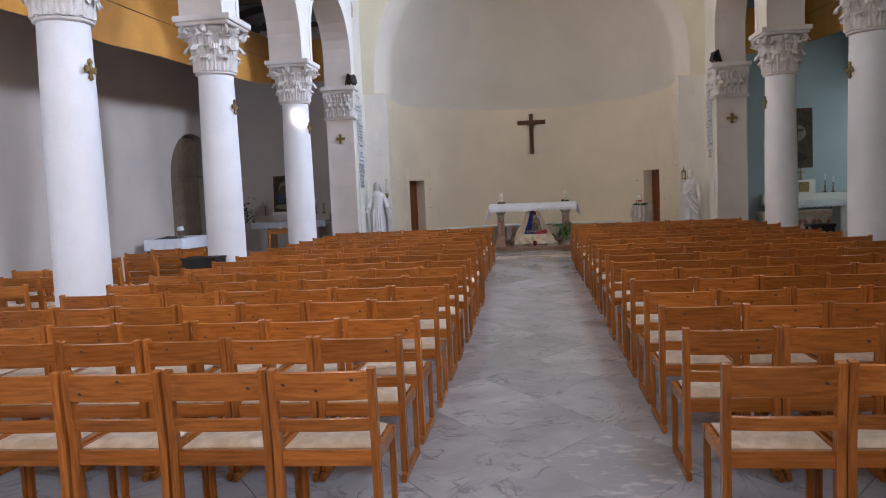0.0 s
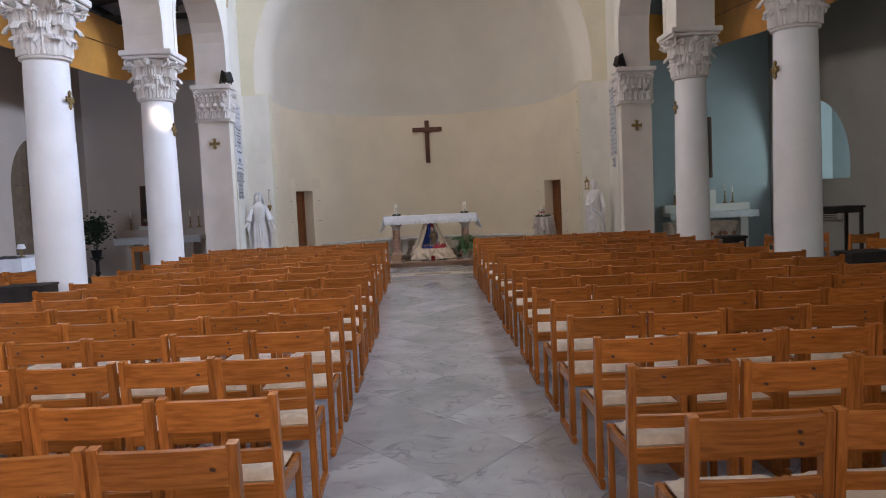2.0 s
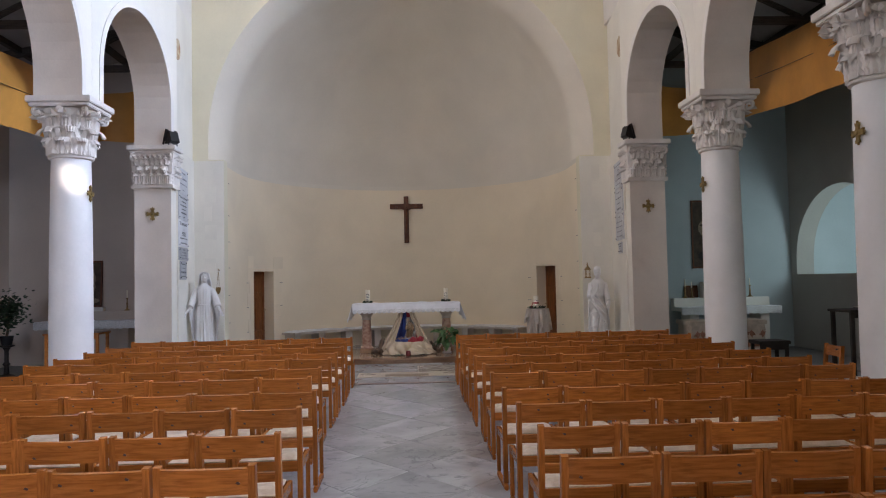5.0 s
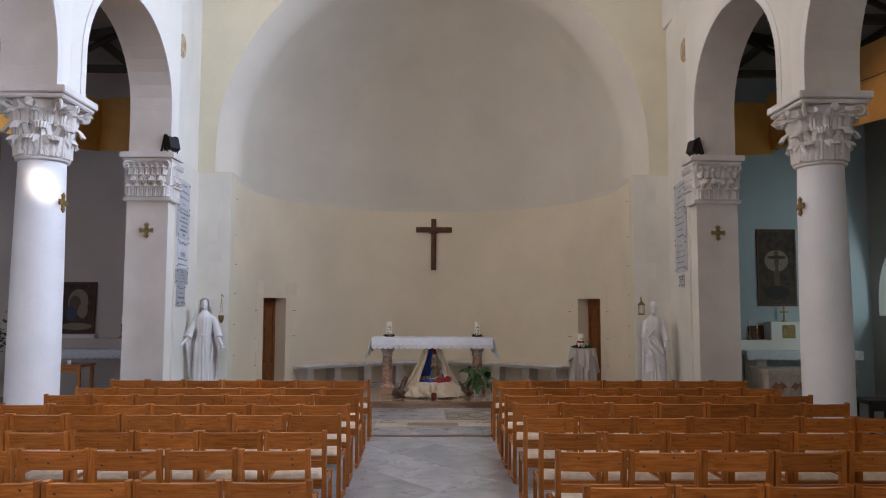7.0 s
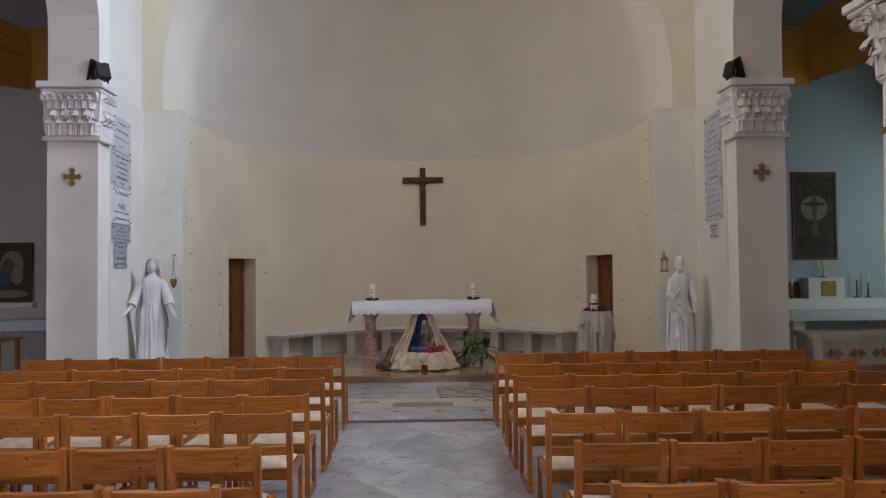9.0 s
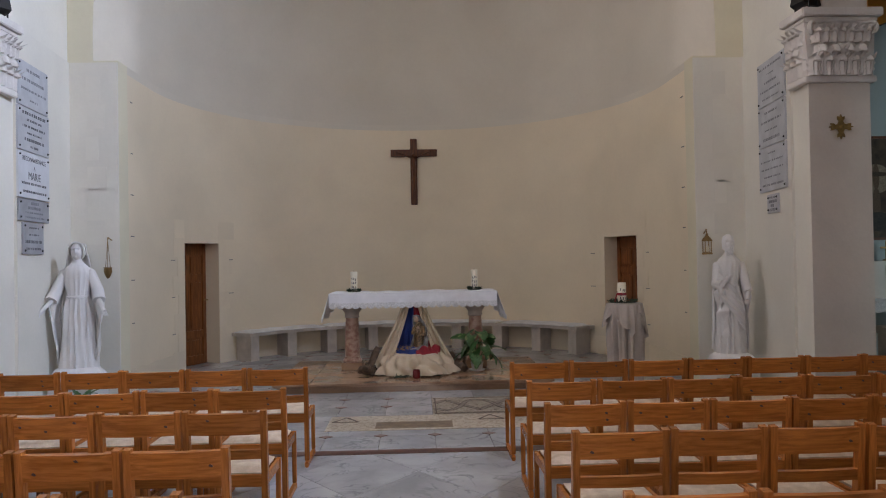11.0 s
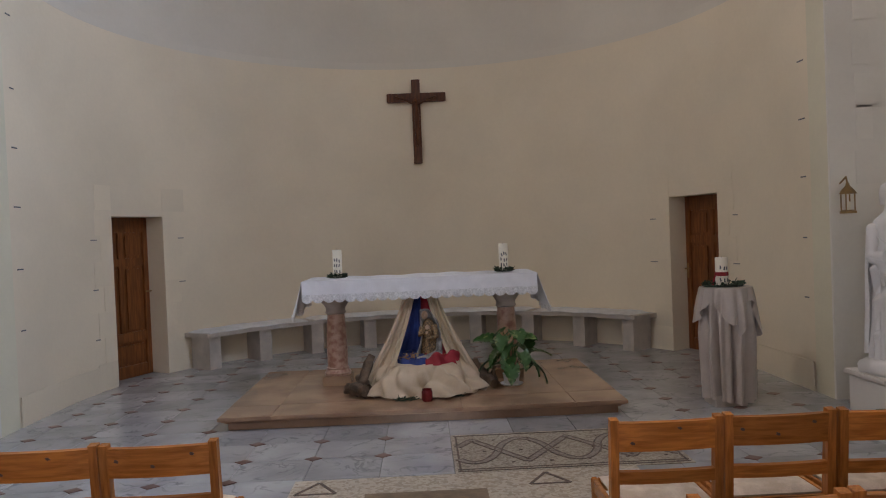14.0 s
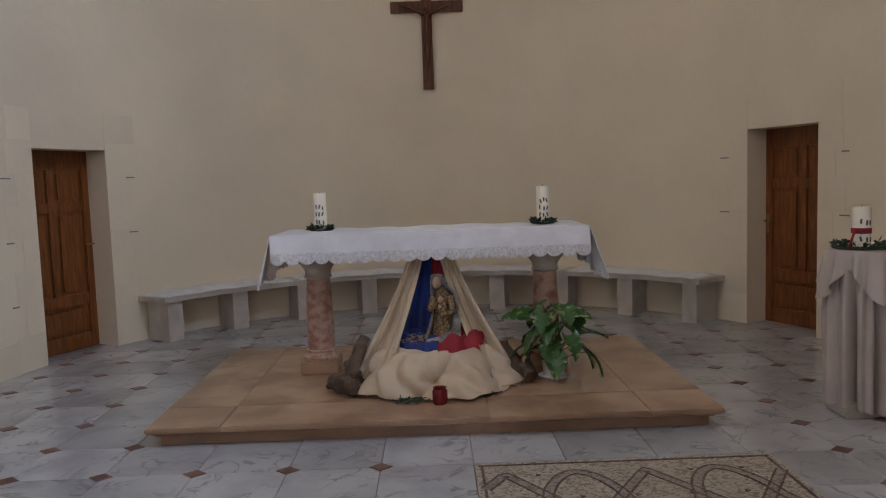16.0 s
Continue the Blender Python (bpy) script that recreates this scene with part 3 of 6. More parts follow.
def gold_cross(m, s=1.0):
    """A small gilt consecration cross with flared arms, its face along -y."""
    pts = []
    for k in range(4):
        a = k * math.pi / 2
        for r, d in ((0.045, -0.785), (0.065, -0.32), (0.085, -0.42), (0.115, -0.33), (0.10, -0.12), (0.13, 0.0), (0.10, 0.12), (0.115, 0.33), (0.085, 0.42), (0.065, 0.32)):
            pts.append((s * r * math.cos(a + d), s * r * math.sin(a + d)))
    ob = part("wall_cross", prism(pts, "y", -0.02, 0.0), GILT)
    part("boss", ball((0, -0.02, 0), 0.028 * s, None, (1, 0.5, 1), 1), GILT, ob)
    ob.matrix_basis = m
    return tagged(ob, "small gilt metal consecration cross fixed to stone", "cross", "gilt wall crosses")


column = build_column()
first = True
for side in (-1, 1):
    for y in COLS_Y:
        cx = COL_X[side] - (0.08 if side < 0 and y == 7.4 else 0.0)
        m = pose(cx, y, 0)
        if first:
            column.matrix_basis = m
            first = False
        else:
            copy_thing(column, m)
        gold_cross(pose(cx - side * 0.265, y - 0.03, 2.975, 0, 0, -side * 90), 0.9)

PALEPLAQUE = material("white_marble_plaque", (0.66, 0.67, 0.69), 0.4, grain=0.06, scale=5, bump=0.05)
DARKPLAQUE = material("dull_grey_plaque", (0.36, 0.37, 0.39), 0.45, grain=0.12, scale=6, bump=0.05)
# ---- pier capitals, ledges, crosses, plaques ----
for side in (-1, 1):
    xi, xo = PIER_IN[side], PIER_OUT[side]
    a, b = sorted((xi, xo))
    cap = thing("pier_capital", "carved limestone leaf capital wrapped round the pier", "capital", group="pier capitals")
    part("necking", B(a - 0.05, b + 0.05, PIER_Y - 0.05, PIER_Y + 0.36, 3.42, 3.485, 0.008), STONE, cap)
    bell = bmesh.new()
    prism([(a - 0.012, 3.485), (b + 0.012, 3.485), (b + 0.05, 4.04), (a - 0.05, 4.04)], "y", PIER_Y - 0.035, PIER_Y + 0.30, bell)
    part("bell", bell, STONE, cap)
    bm = bmesh.new()
    box(bm, a - 0.06, b + 0.06, PIER_Y - 0.07, PIER_Y + 0.36, 4.04, 4.09, 0.01)
    box(bm, a - 0.10, b + 0.10, PIER_Y - 0.11, PIER_Y + 0.40, 4.092, 4.18, 0.01)
    part("abacus", bm, STONE, cap, "moulded limestone abacus")
    l1 = part("leaf", leaf_mesh(0.26, 0.15, 0.045, 0.10), STONE, cap, "", 50)
    l2 = part("leaf", leaf_mesh(0.40, 0.15, 0.055, 0.12), STONE, cap, "", 50)
    l3 = part("leaf", leaf_mesh(0.20, 0.10, 0.05, 0.08), STONE, cap, "", 50)
    turn = 180 if side > 0 else 0
    low = [(a + 0.05 + k * (b - a - 0.10) / 4, PIER_Y - 0.03, -90) for k in range(5)] + [(xi, PIER_Y + 0.06 + 0.13 * k, turn) for k in range(3)]
    high = [(a + 0.115 + k * (b - a - 0.23) / 3, PIER_Y - 0.02, -90) for k in range(4)] + [(xi + side * 0.01, PIER_Y + 0.12 + 0.14 * k, turn) for k in range(2)]
    top = [(a + 0.06 + k * (b - a - 0.12) / 6, PIER_Y - 0.045, -90) for k in range(7)] + [(xi - side * 0.012, PIER_Y + 0.06 + 0.09 * k, turn) for k in range(4)]
    for base, spots, z in ((l1, low, 3.485), (l2, high, 3.50), (l3, top, 3.82)):
        for k, (x, y, ang) in enumerate(spots):
            if k == 0:
                base.matrix_basis = pose(x, y, z, 0, 0, ang)
            else:
                instance(base, pose(x, y, z, 0, 0, ang), cap)
    for k in range(6):
        bm = bmesh.new()
        flip = -1 if k % 2 else 1
        xs, zs2 = a + 0.09 + (b - a - 0.18) * k / 5, (3.95, 3.76)[k // 2 % 2]
        tube([(xs + flip * 0.045 * (1 - n / 16) * math.cos(n * 0.62), PIER_Y - 0.09 - 0.002 * n, zs2 + 0.045 * (1 - n / 16) * math.sin(n * 0.62)) for n in range(15)], 0.013, 6, bm)
        part("scroll", bm, STONE, cap, "", 40)
    for x in (a + 0.02, b - 0.02):
        v = volute(cap, 0, 0.0, 4.04)
        v.matrix_basis = pose(x, PIER_Y - 0.07, 0, 0, 0, -30 if x > (a + b) / 2 else 210)
    gold_cross(pose((a + b) / 2, PIER_Y - 0.004, 2.96), 1.0)
    # string course and thicker dado behind the pier
    bm = B(*sorted((xi, xi - side * 0.03)), PIER_Y + 0.42, ARCH_Y, 0.0, 4.22)
    for v in bm.verts:
        v.co.x += (JAMB[side] - xi) * (v.co.y - PIER_Y) / (ARCH_Y - PIER_Y)
    structure("trim_string_course", bm, WALLCREAM, "white plastered lower wall with a ledge at impost height", "wall")
    p, q = sorted((JAMB[side] - side * 0.03, XC + side * XJ))
    structure("trim_quoin_wall", B(p, q, ARCH_Y - 0.03, ARCH_Y - 0.002, 0.0, 4.22), WALLCREAM, "white plastered jamb wall of the chancel arch", "wall")
    qx = (p + q) / 2
    for k, (dz, w, dx) in enumerate(((1.92, 0.22, 0.02), (2.32, 0.15, 0.0), (2.6, 0.24, 0.04), (2.98, 0.16, -0.02), (3.38, 0.22, 0.03), (3.74, 0.18, 0.0))):
        structure("trim_quoin", B(qx - w / 2 + dx, qx + w / 2 + dx, ARCH_Y - 0.038, ARCH_Y - 0.031, dz, dz + 0.30, 0.003), WALLCREAM, "slightly raised white painted quoin stone", "trim")
    # painted medallion
    m = lathe([(0.16, 0), (0.16, 0.012), (0.12, 0.016)], 24)
    md = part("wall_medallion", m, material("ochre_red_roundel", (0.42, 0.22, 0.10), 0.7, grain=0.5, scale=14, second=(0.62, 0.5, 0.32)) if side < 0 else bpy.data.materials["ochre_red_roundel"])
    md.matrix_basis = pose(xi + (JAMB[side] - xi) * 0.27 - side * 0.006, 18.15, 6.1, 0, -side * 90, 0) @ Matrix.Diagonal((1.25, 1, 1, 1))
    tagged(md, "round ochre and red painted roundel on the nave wall", "roundel", "painted roundels")

    # inscription plaques
    if side < 0:
        rows = ((17.93, 18.73, 3.39, 3.88, 0), (17.92, 18.75, 2.91, 3.38, 6), (17.92, 18.75, 2.40, 2.90, 5), (17.93, 18.73, 2.15, 2.39, 3), (18.03, 18.57, 1.79, 2.14, 4))
    else:
        rows = ((18.02, 18.86, 3.41, 3.93, 5), (18.02, 18.86, 2.92, 3.40, 4), (18.02, 18.86, 2.39, 2.91, 5), (18.28, 18.62, 2.13, 2.35, 3))
    xf = xi - side * 0.03
    for y0, y1, z0, z1, lines in rows:
        y0, y1 = y0 + 0.1, y1 + 0.1
        p, q = sorted((xf, xf - side * 0.022))
        pl = part("memorial_plaque", B(p, q, y0, y1, z0, z1, 0.004), PLAQUE if lines in (0, 6) or side > 0 else PALEPLAQUE if z0 == 2.40 else DARKPLAQUE)
        pl.matrix_basis = Matrix.Translation((xf, PIER_Y, 0)) @ Matrix.Rotation(math.atan2(-(JAMB[side] - xi), ARCH_Y - PIER_Y), 4, "Z") @ Matrix.Translation((-xf, -PIER_Y, 0))
        tagged(pl, "grey marble memorial plaque with engraved lines on the wall", "plaque", "memorial plaques")
        n = max(lines, 4)
        named = side < 0 and z0 == 2.40
        for k in range(n):
            rw = random.Random(int(z0 * 100) + k)
            half = (y1 - y0) * rw.choice((0.12, 0.22, 0.3, 0.36, 0.4))
            zc = z1 - (z1 - z0) * (k + 0.8) / (n + 0.6)
            u, v = sorted((xf - side * 0.020, xf - side * 0.0228))
            if named and k < 3:
                txt = bpy.data.curves.new("inscription", "FONT")
                txt.body, txt.size, txt.align_x, txt.extrude = ("RECONNAISSANCE", "A", "MARIE")[k], (0.072, 0.06, 0.12)[k], "CENTER", 0.001
                tmp = new("lettering", txt)
                mesh = bpy.data.meshes.new_from_object(tmp)
                bpy.data.objects.remove(tmp)
                mesh.materials.clear()
                mesh.materials.append(INK)
                word = new("inscription", mesh)
                word.parent = pl
                word.matrix_basis = Matrix(((0, 0, 1, xf + 0.0225), (1, 0, 0, (y0 + y1) / 2), (0, 1, 0, zc - (0.025, 0.025, 0.045)[k]), (0, 0, 0, 1)))
                continue
            tall = rw.choice((0.009, 0.012, 0.016))
            x = (y0 + y1) / 2 - half
            while x < (y0 + y1) / 2 + half:
                w = rw.uniform(0.012, 0.05)
                part("engraved_line", B(u, v, x, min(x + w, (y0 + y1) / 2 + half + 0.02), zc - tall, zc + tall), WORN if lines in (0, 3) or side > 0 else INK, pl)
                x += w + rw.choice((0.008, 0.01, 0.026))
        for yy in (y0 + 0.04, y1 - 0.04):
            for zz in (z0 + 0.04, z1 - 0.04):
                part("bolt", ball((xf - side * 0.024, yy, zz), 0.014, None, (1, 1, 1), 1), BLACK, pl)

    # floodlight on the pier
    fl = thing("floodlight", "black metal floodlight standing on the pier capital", "floodlight", pose(xi - side * 0.02, PIER_Y + 0.05, 4.18, 0, 0, 62 if side < 0 else -78), "floodlights")
    part("bracket", tube([(-0.10, 0, 0.0), (-0.10, 0.0, 0.14), (-0.10, 0, 0.006), (0.10, 0, 0.006), (0.10, 0, 0.14)], 0.012), BLACK, fl)
    hd = bmesh.new()
    prism([(-0.07, 0.08), (-0.02, 0.05), (0.10, 0.03), (0.03, 0.27), (-0.02, 0.26)], "x", -0.10, 0.10, hd)
    part("housing", hd, BLACK, fl)
    rim = bmesh.new()
    prism([(0.10, 0.02), (0.125, 0.03), (0.05, 0.30), (0.025, 0.29)], "x", -0.13, 0.13, rim)
    part("rim", rim, BLACK, fl)

# short slots in the apse wall, in courses, their shade laid on as dark strips
COURSES = (0.59, 0.88, 1.15, 1.45, 1.71, 2.03, 2.58, 3.13, 3.81)
TOTAL = 2 * (APSE_Y - ARCH_Y - 0.3) + math.pi * APSE_R
for at, zs in ((0.15 / TOTAL, COURSES[1::2] + (2.58, 3.81)), (t_of(11.2), (0.59, 1.15, 1.71)), (t_of(33.4), (1.15, 1.71))):
    for z in sorted(set(zs)):
        for t in (at, 1 - at):
            half = rnd.uniform(0.035, 0.06) / TOTAL
            structure("trim_putlog_slot", curved(bmesh.new(), t - half, t + half, APSE_R - (0.004 if at < 0.03 else 0.0065), APSE_R + 0.01, z - 0.006, z + 0.006, 2), INK if at < 0.03 else GROUT, "short slot in the apse wall, its shade drawn as a dark strip", "slot")
for t0, t1 in ((0.002, t_of(11.0)), (1 - t_of(11.0), 0.998)):
    structure("baseboard", curved(bmesh.new(), t0, t1, APSE_R - 0.022, APSE_R - 0.0105, 0.0, 0.28, 12), CREAM, "low plastered plinth along the apse wall", "baseboard", 30)

# ---- apse doors ----
def door(angle_out, angle_in, name, flip):
    (xo, yo), (xi, yi) = [(XC + (APSE_R + 0.33) * math.cos(radians(a)), APSE_Y + (APSE_R + 0.33) * math.sin(radians(a))) for a in (angle_out, angle_in)]
    width = math.hypot(xi - xo, yi - yo) + 0.06
    m = pose((xo + xi) / 2, (yo + yi) / 2, 0, 0, 0, math.degrees(math.atan2(yi - yo, xi - xo)))
    d = part(name, B(-width / 2, width / 2, -0.014, 0.014, 0.0, DOOR_H + 0.02), DOORWOOD)
    d.matrix_basis = m
    tagged(d, "closed red brown stained panelled wooden door in the apse wall", "door", "apse doors", "structure")
    w1 = width / 2 - 0.115
    for s in (-1, 1):
        y0, y1 = sorted((s * 0.014, s * 0.04))
        for x0, x1 in ((-width / 2, -w1), (w1, width / 2)):
            part("stile", B(x0, x1, y0, y1, 0.0, DOOR_H, 0.006), DOORWOOD, d)
        part("mullion", B(-0.045, 0.045, y0 + 0.001, y1 - 0.001, 0.56, 1.80, 0.006), DOORWOOD, d)
        for z0, z1 in ((0.0, 0.15), (0.44, 0.56), (1.38, 1.48), (1.80, DOOR_H)):
            part("rail", B(-w1, w1, y0 + 0.0015, y1 - 0.0015, z0, z1, 0.005), DOORWOOD, d)
        for x0, x1, z0, z1 in ((-w1, w1, 0.15, 0.44), (-w1, -0.045, 0.56, 1.38), (0.045, w1, 0.56, 1.38), (-w1, -0.045, 1.48, 1.80), (0.045, w1, 1.48, 1.80)):
            p0, p1 = sorted((s * 0.0145, s * 0.032))
            part("panel", B(x0 + 0.03, x1 - 0.03, p0, p1, z0 + 0.03, z1 - 0.03, 0.014), DOORWOOD, d)
        hx = (width / 2 - 0.06) * flip
        part("handle_plate", B(hx - 0.018, hx + 0.018, min(y1, y1 + s * 0.004), max(y1, y1 + s * 0.004), 0.92, 1.12), BRASS, d, "brass door plate")
        part("handle", tube([(hx, y1 if s > 0 else y0, 1.05), (hx, (y1 if s > 0 else y0) + s * 0.05, 1.05), (hx - flip * 0.1, (y1 if s > 0 else y0) + s * 0.05, 1.05)], 0.009), BRASS, d, "brass door handle")
    sgn = 1 if angle_in > angle_out else -1
    for a, out in ((angle_out, -sgn), (angle_in, sgn)):
        for k in range(8):
            z0, reach = 0.02 + k * 0.29, (5.2, 3.2, 4.6, 2.8)[k % 4] if a == angle_out else (3.0, 4.4, 2.6, 3.8)[k % 4]
            if z0 > DOOR_H:
                reach += 1.5
            ta, tb = sorted((t_of(a), t_of(a + out * reach)))
            structure("trim_door_quoin", curved(bmesh.new(), ta, tb, APSE_R - 0.005, APSE_R - 0.0005, z0 + 0.002, z0 + 0.288, 3), CREAM, "slightly raised cream plastered quoin beside a door", "trim")


door(*DOOR_A, "door_1", 1)
door(180 - DOOR_A[0], 180 - DOOR_A[1], "door_2", 1)
# closes the sacristies behind the doors
structure("wall_sacristy", B(-8.7, 8.7, 25.1, 25.3, 0, 5), PLASTER, "plain plastered wall behind the apse", "wall")

# ---- apse bench ----
bench = thing("apse_bench", "curved grey stone bench along the apse wall", "bench")
tb0, tb1 = t_of(33.3), t_of(146.7)
R = APSE_R
part("seat", curved(bmesh.new(), tb0, tb1, R - 0.44, R - 0.004, 0.42, 0.475, 48), GREYSTONE, bench, "grey stone seat slab", 30)
for k in range(9):
    t = tb0 + (tb1 - tb0) * (0.025 + 0.95 * k / 8)
    part("support", curved(bmesh.new(), t - 0.0075, t + 0.0075, R - 0.38, R - 0.03, 0.0, 0.42, 2), GREYSTONE, bench)
for k in range(4):
    u0, u1 = tb0 + (tb1 - tb0) * (k / 4 + 0.012), tb0 + (tb1 - tb0) * ((k + 1) / 4 - 0.004)

    def pad(u, v, u0=u0, u1=u1):
        e = min(u * 9, (1 - u) * 9, v * 3, (1 - v) * 3, 1)
        x, y = plan(u0 + (u1 - u0) * u, R - 0.46 + 0.42 * v)
        return Vector((x, y, 0.482 + 0.035 * max(0, e) ** 0.5 + 0.004 * math.sin(u * 19 + k)))
    tagged(part("bench_cushion", sheet(pad, 24, 8, 0.012), material("pale_grey_cushion_%s" % "abcd"[k], (0.70, 0.69, 0.67), 0.85, grain=0.08, scale=6), None, "", 60), "thin pale grey cushion lying on the stone bench", "cushion", "bench cushions")

# ---- crucifix ----
cy = APSE_Y + APSE_R - 0.012
cr = thing("wall_crucifix", "dark wooden crucifix hung on the cream apse wall", "crucifix")
part("upright", B(-0.115, 0.015, cy - 0.06, cy - 0.012, 2.71, 3.98, 0.006), DARKWOOD, cr)
part("crossbar", B(-0.49, 0.40, cy - 0.064, cy - 0.014, 3.64, 3.775, 0.006), DARKWOOD, cr)
bm = tube([(-0.05, cy - 0.085, 2.98), (-0.05, cy - 0.09, 3.2), (-0.045, cy - 0.09, 3.4), (-0.05, cy - 0.085, 3.6)], [0.02, 0.032, 0.04, 0.03], 8)
tube([(-0.36, cy - 0.075, 3.72), (-0.2, cy - 0.08, 3.66), (-0.05, cy - 0.085, 3.58), (0.1, cy - 0.08, 3.66), (0.26, cy - 0.075, 3.72)], 0.014, 6, bm)
ball((-0.06, cy - 0.095, 3.66), 0.035, bm)
part("corpus", bm, DARKWOOD, cr, "plain dark carved relief", 60)

# ---- altar platform ----
plat = thing("altar_platform", "buff polished stone altar platform with a moulded step edge", "platform")
PX0, PX1, PY0, PY1, PZ = -1.85, 1.69, 19.40, 21.6, 0.125
bm = bmesh.new()
box(bm, PX0 + 0.075, PX1 - 0.075, PY0 + 0.075, PY1 - 0.05, 0.0, 0.062, 0.004)
box(bm, PX0 + 0.045, PX1 - 0.045, PY0 + 0.045, PY1 - 0.04, 0.063, 0.080, 0.007)
part("riser", bm, PLATFORM, plat, "moulded buff stone riser")
part("bed", B(PX0 + 0.026, PX1 - 0.026, PY0 + 0.026, PY1 - 0.02, 0.081, 0.112), PLATFORM, plat)
bx, by = [PX0, PX0 + 0.46, 0.25, PX1 - 0.46, PX1], [PY0, PY0 + 0.44, PY1]
for i, (x0, x1) in enumerate(zip(bx, bx[1:])):
    for j, (y0, y1) in enumerate(zip(by, by[1:])):
        part("slab", B(x0 + 0.0006, x1 - 0.0006, y0 + 0.0006, y1 - 0.0006, 0.092, PZ, 0.006 if j == 0 else 0.002), PLATFORM, plat)

# ---- altar ----
AX0, AX1, AY0, AY1, AZ = -1.225, 1.065, 20.42, 21.12, 1.20
altar = thing("altar", "stone altar table on two pink veined marble columns", "altar")
part("table_slab", B(AX0 + 0.03, AX1 - 0.03, AY0 + 0.04, AY1 - 0.04, 1.08, AZ - 0.012, 0.01), GREYSTONE, altar)
for x in (-0.96, 0.80):
    leg = part("column", lathe([(0.104, 0.30), (0.106, 0.5), (0.098, 0.7), (0.088, 0.85)], 28, (x, 20.74, 0)), PINKMARBLE, altar, "pink veined marble column", 40)
    part("base", lathe([(0.13, 0.22), (0.136, 0.245), (0.12, 0.27), (0.112, 0.28), (0.115, 0.295), (0.104, 0.302)], 28, (x, 20.74, 0)), PINKMARBLE, leg, "", 40)
    part("plinth", B(x - 0.145, x + 0.145, 20.74 - 0.145, 20.74 + 0.145, PZ, 0.222, 0.008), PLATFORM, leg)
    part("capital", lathe([(0.088, 0.845), (0.108, 0.86), (0.098, 0.885), (0.10, 0.91), (0.125, 0.95), (0.165, 0.985), (0.175, 1.0), (0.175, 1.078)], 28, (x, 20.74, 0)), GREYSTONE, leg, "", 40)

cloth = thing("altar_cloth", "white linen altar cloth with a scalloped lace edge", "altar cloth")
def top_cloth(u, v):
    return Vector((AX0 - 0.02 + (AX1 - AX0 + 0.04) * u, AY0 - 0.02 + (AY1 - AY0 + 0.04) * v, AZ + 0.006 + 0.004 * math.sin(u * 40 + v * 7) * (0.3 + 0.7 * v) + 0.003 * math.sin(u * 13)))
part("top", sheet(top_cloth, 60, 12, 0.006), LINEN, cloth, "", 50)
def front_drop(u, v):
    return Vector((AX0 - 0.02 + (AX1 - AX0 + 0.04) * u, AY0 - 0.022 - 0.012 * v - 0.010 * math.sin(u * 34) * v - 0.005 * math.sin(u * 71 + v * 3) * v, AZ + 0.006 - 0.135 * v))
part("front_drop", sheet(front_drop, 90, 6, 0.005), LINEN, cloth, "", 50)
def lace(u, v):
    scal = 0.03 * abs(math.sin(u * math.pi * 22)) ** 0.6 * v
    return Vector((AX0 - 0.02 + (AX1 - AX0 + 0.04) * u, AY0 - 0.036 - 0.01 * math.sin(u * 34) + 0.008 * math.sin(u * 138) * v, AZ - 0.124 - 0.055 * v - scal))
part("lace_edge", sheet(lace, 176, 4, 0.004), LACE, cloth, "scalloped white lace edge", 50)
for s in (-1, 1):
    def end_fall(u, v, s=s):
        """The hanging end: soft folds, its front corner falling lower and outwards."""
        low = 0.24 + 0.11 * (1 - u) ** 2
        fold = 0.028 * math.sin(u * 13 + 0.6 + s) + 0.012 * math.sin(u * 31)
        x = (AX0 if s < 0 else AX1) + s * (0.024 + (0.035 + 0.055 * (1 - u) ** 2 + fold) * v)
        return Vector((x, AY0 - 0.02 - 0.02 * v * (1 - u) + (AY1 - AY0 + 0.04) * u, AZ + 0.006 - low * v))
    part("side_drop", sheet(lambda u, v: end_fall(u, v), 40, 10, 0.005), LINEN, cloth, "", 50)
    def end_lace(u, v, s=s):
        p = end_fall(u, 1.0)
        return p + Vector((s * 0.003, 0, 0.006 - 0.045 * v - 0.022 * v * abs(math.sin(u * math.pi * 8))))
    part("lace_edge", sheet(end_lace, 64, 3, 0.004), LACE, cloth, "scalloped white lace edge", 50)


def wreath(x, y, z, r, seed, name="evergreen_wreath", label="dark evergreen wreath of small twigs round a candle", parent=None):
    q = random.Random(seed)
    bm = bmesh.new()
    for k in range(150):
        a, rr, h = q.uniform(0, 6.283), r * q.uniform(0.45, 0.95), q.uniform(0.006, 0.035)
        p = Vector((x + rr * math.cos(a), y + rr * math.sin(a), z + h))
        d = Vector((math.cos(a + q.uniform(-1, 1)), math.sin(a + q.uniform(-1, 1)), q.uniform(-0.1, 0.8))).normalized() * q.uniform(0.02, 0.045)
        w = d.orthogonal().normalized() * 0.006
        if p.z + d.z < z + 0.004:
            d.z = 0.004
        vs = [bm.verts.new(c) for c in (p - w, p + d * 0.5 - w * 1.6, p + d, p + d * 0.5 + w * 1.6, p + w)]
        bm.faces.new(vs)
    for k in range(5):
        a = q.uniform(0, 6.283)
        ball((x + 0.7 * r * math.cos(a), y + 0.7 * r * math.sin(a), z + 0.03), 0.014, bm, (1, 1, 1.2), 1)
    lathe([(r * 0.9, 0.0), (r * 0.95, 0.006), (r * 0.5, 0.01)], 20, (x, y, z), bm)
    return tagged(part(name, bm, PINEGREEN), label, "wreath", "candle wreaths")


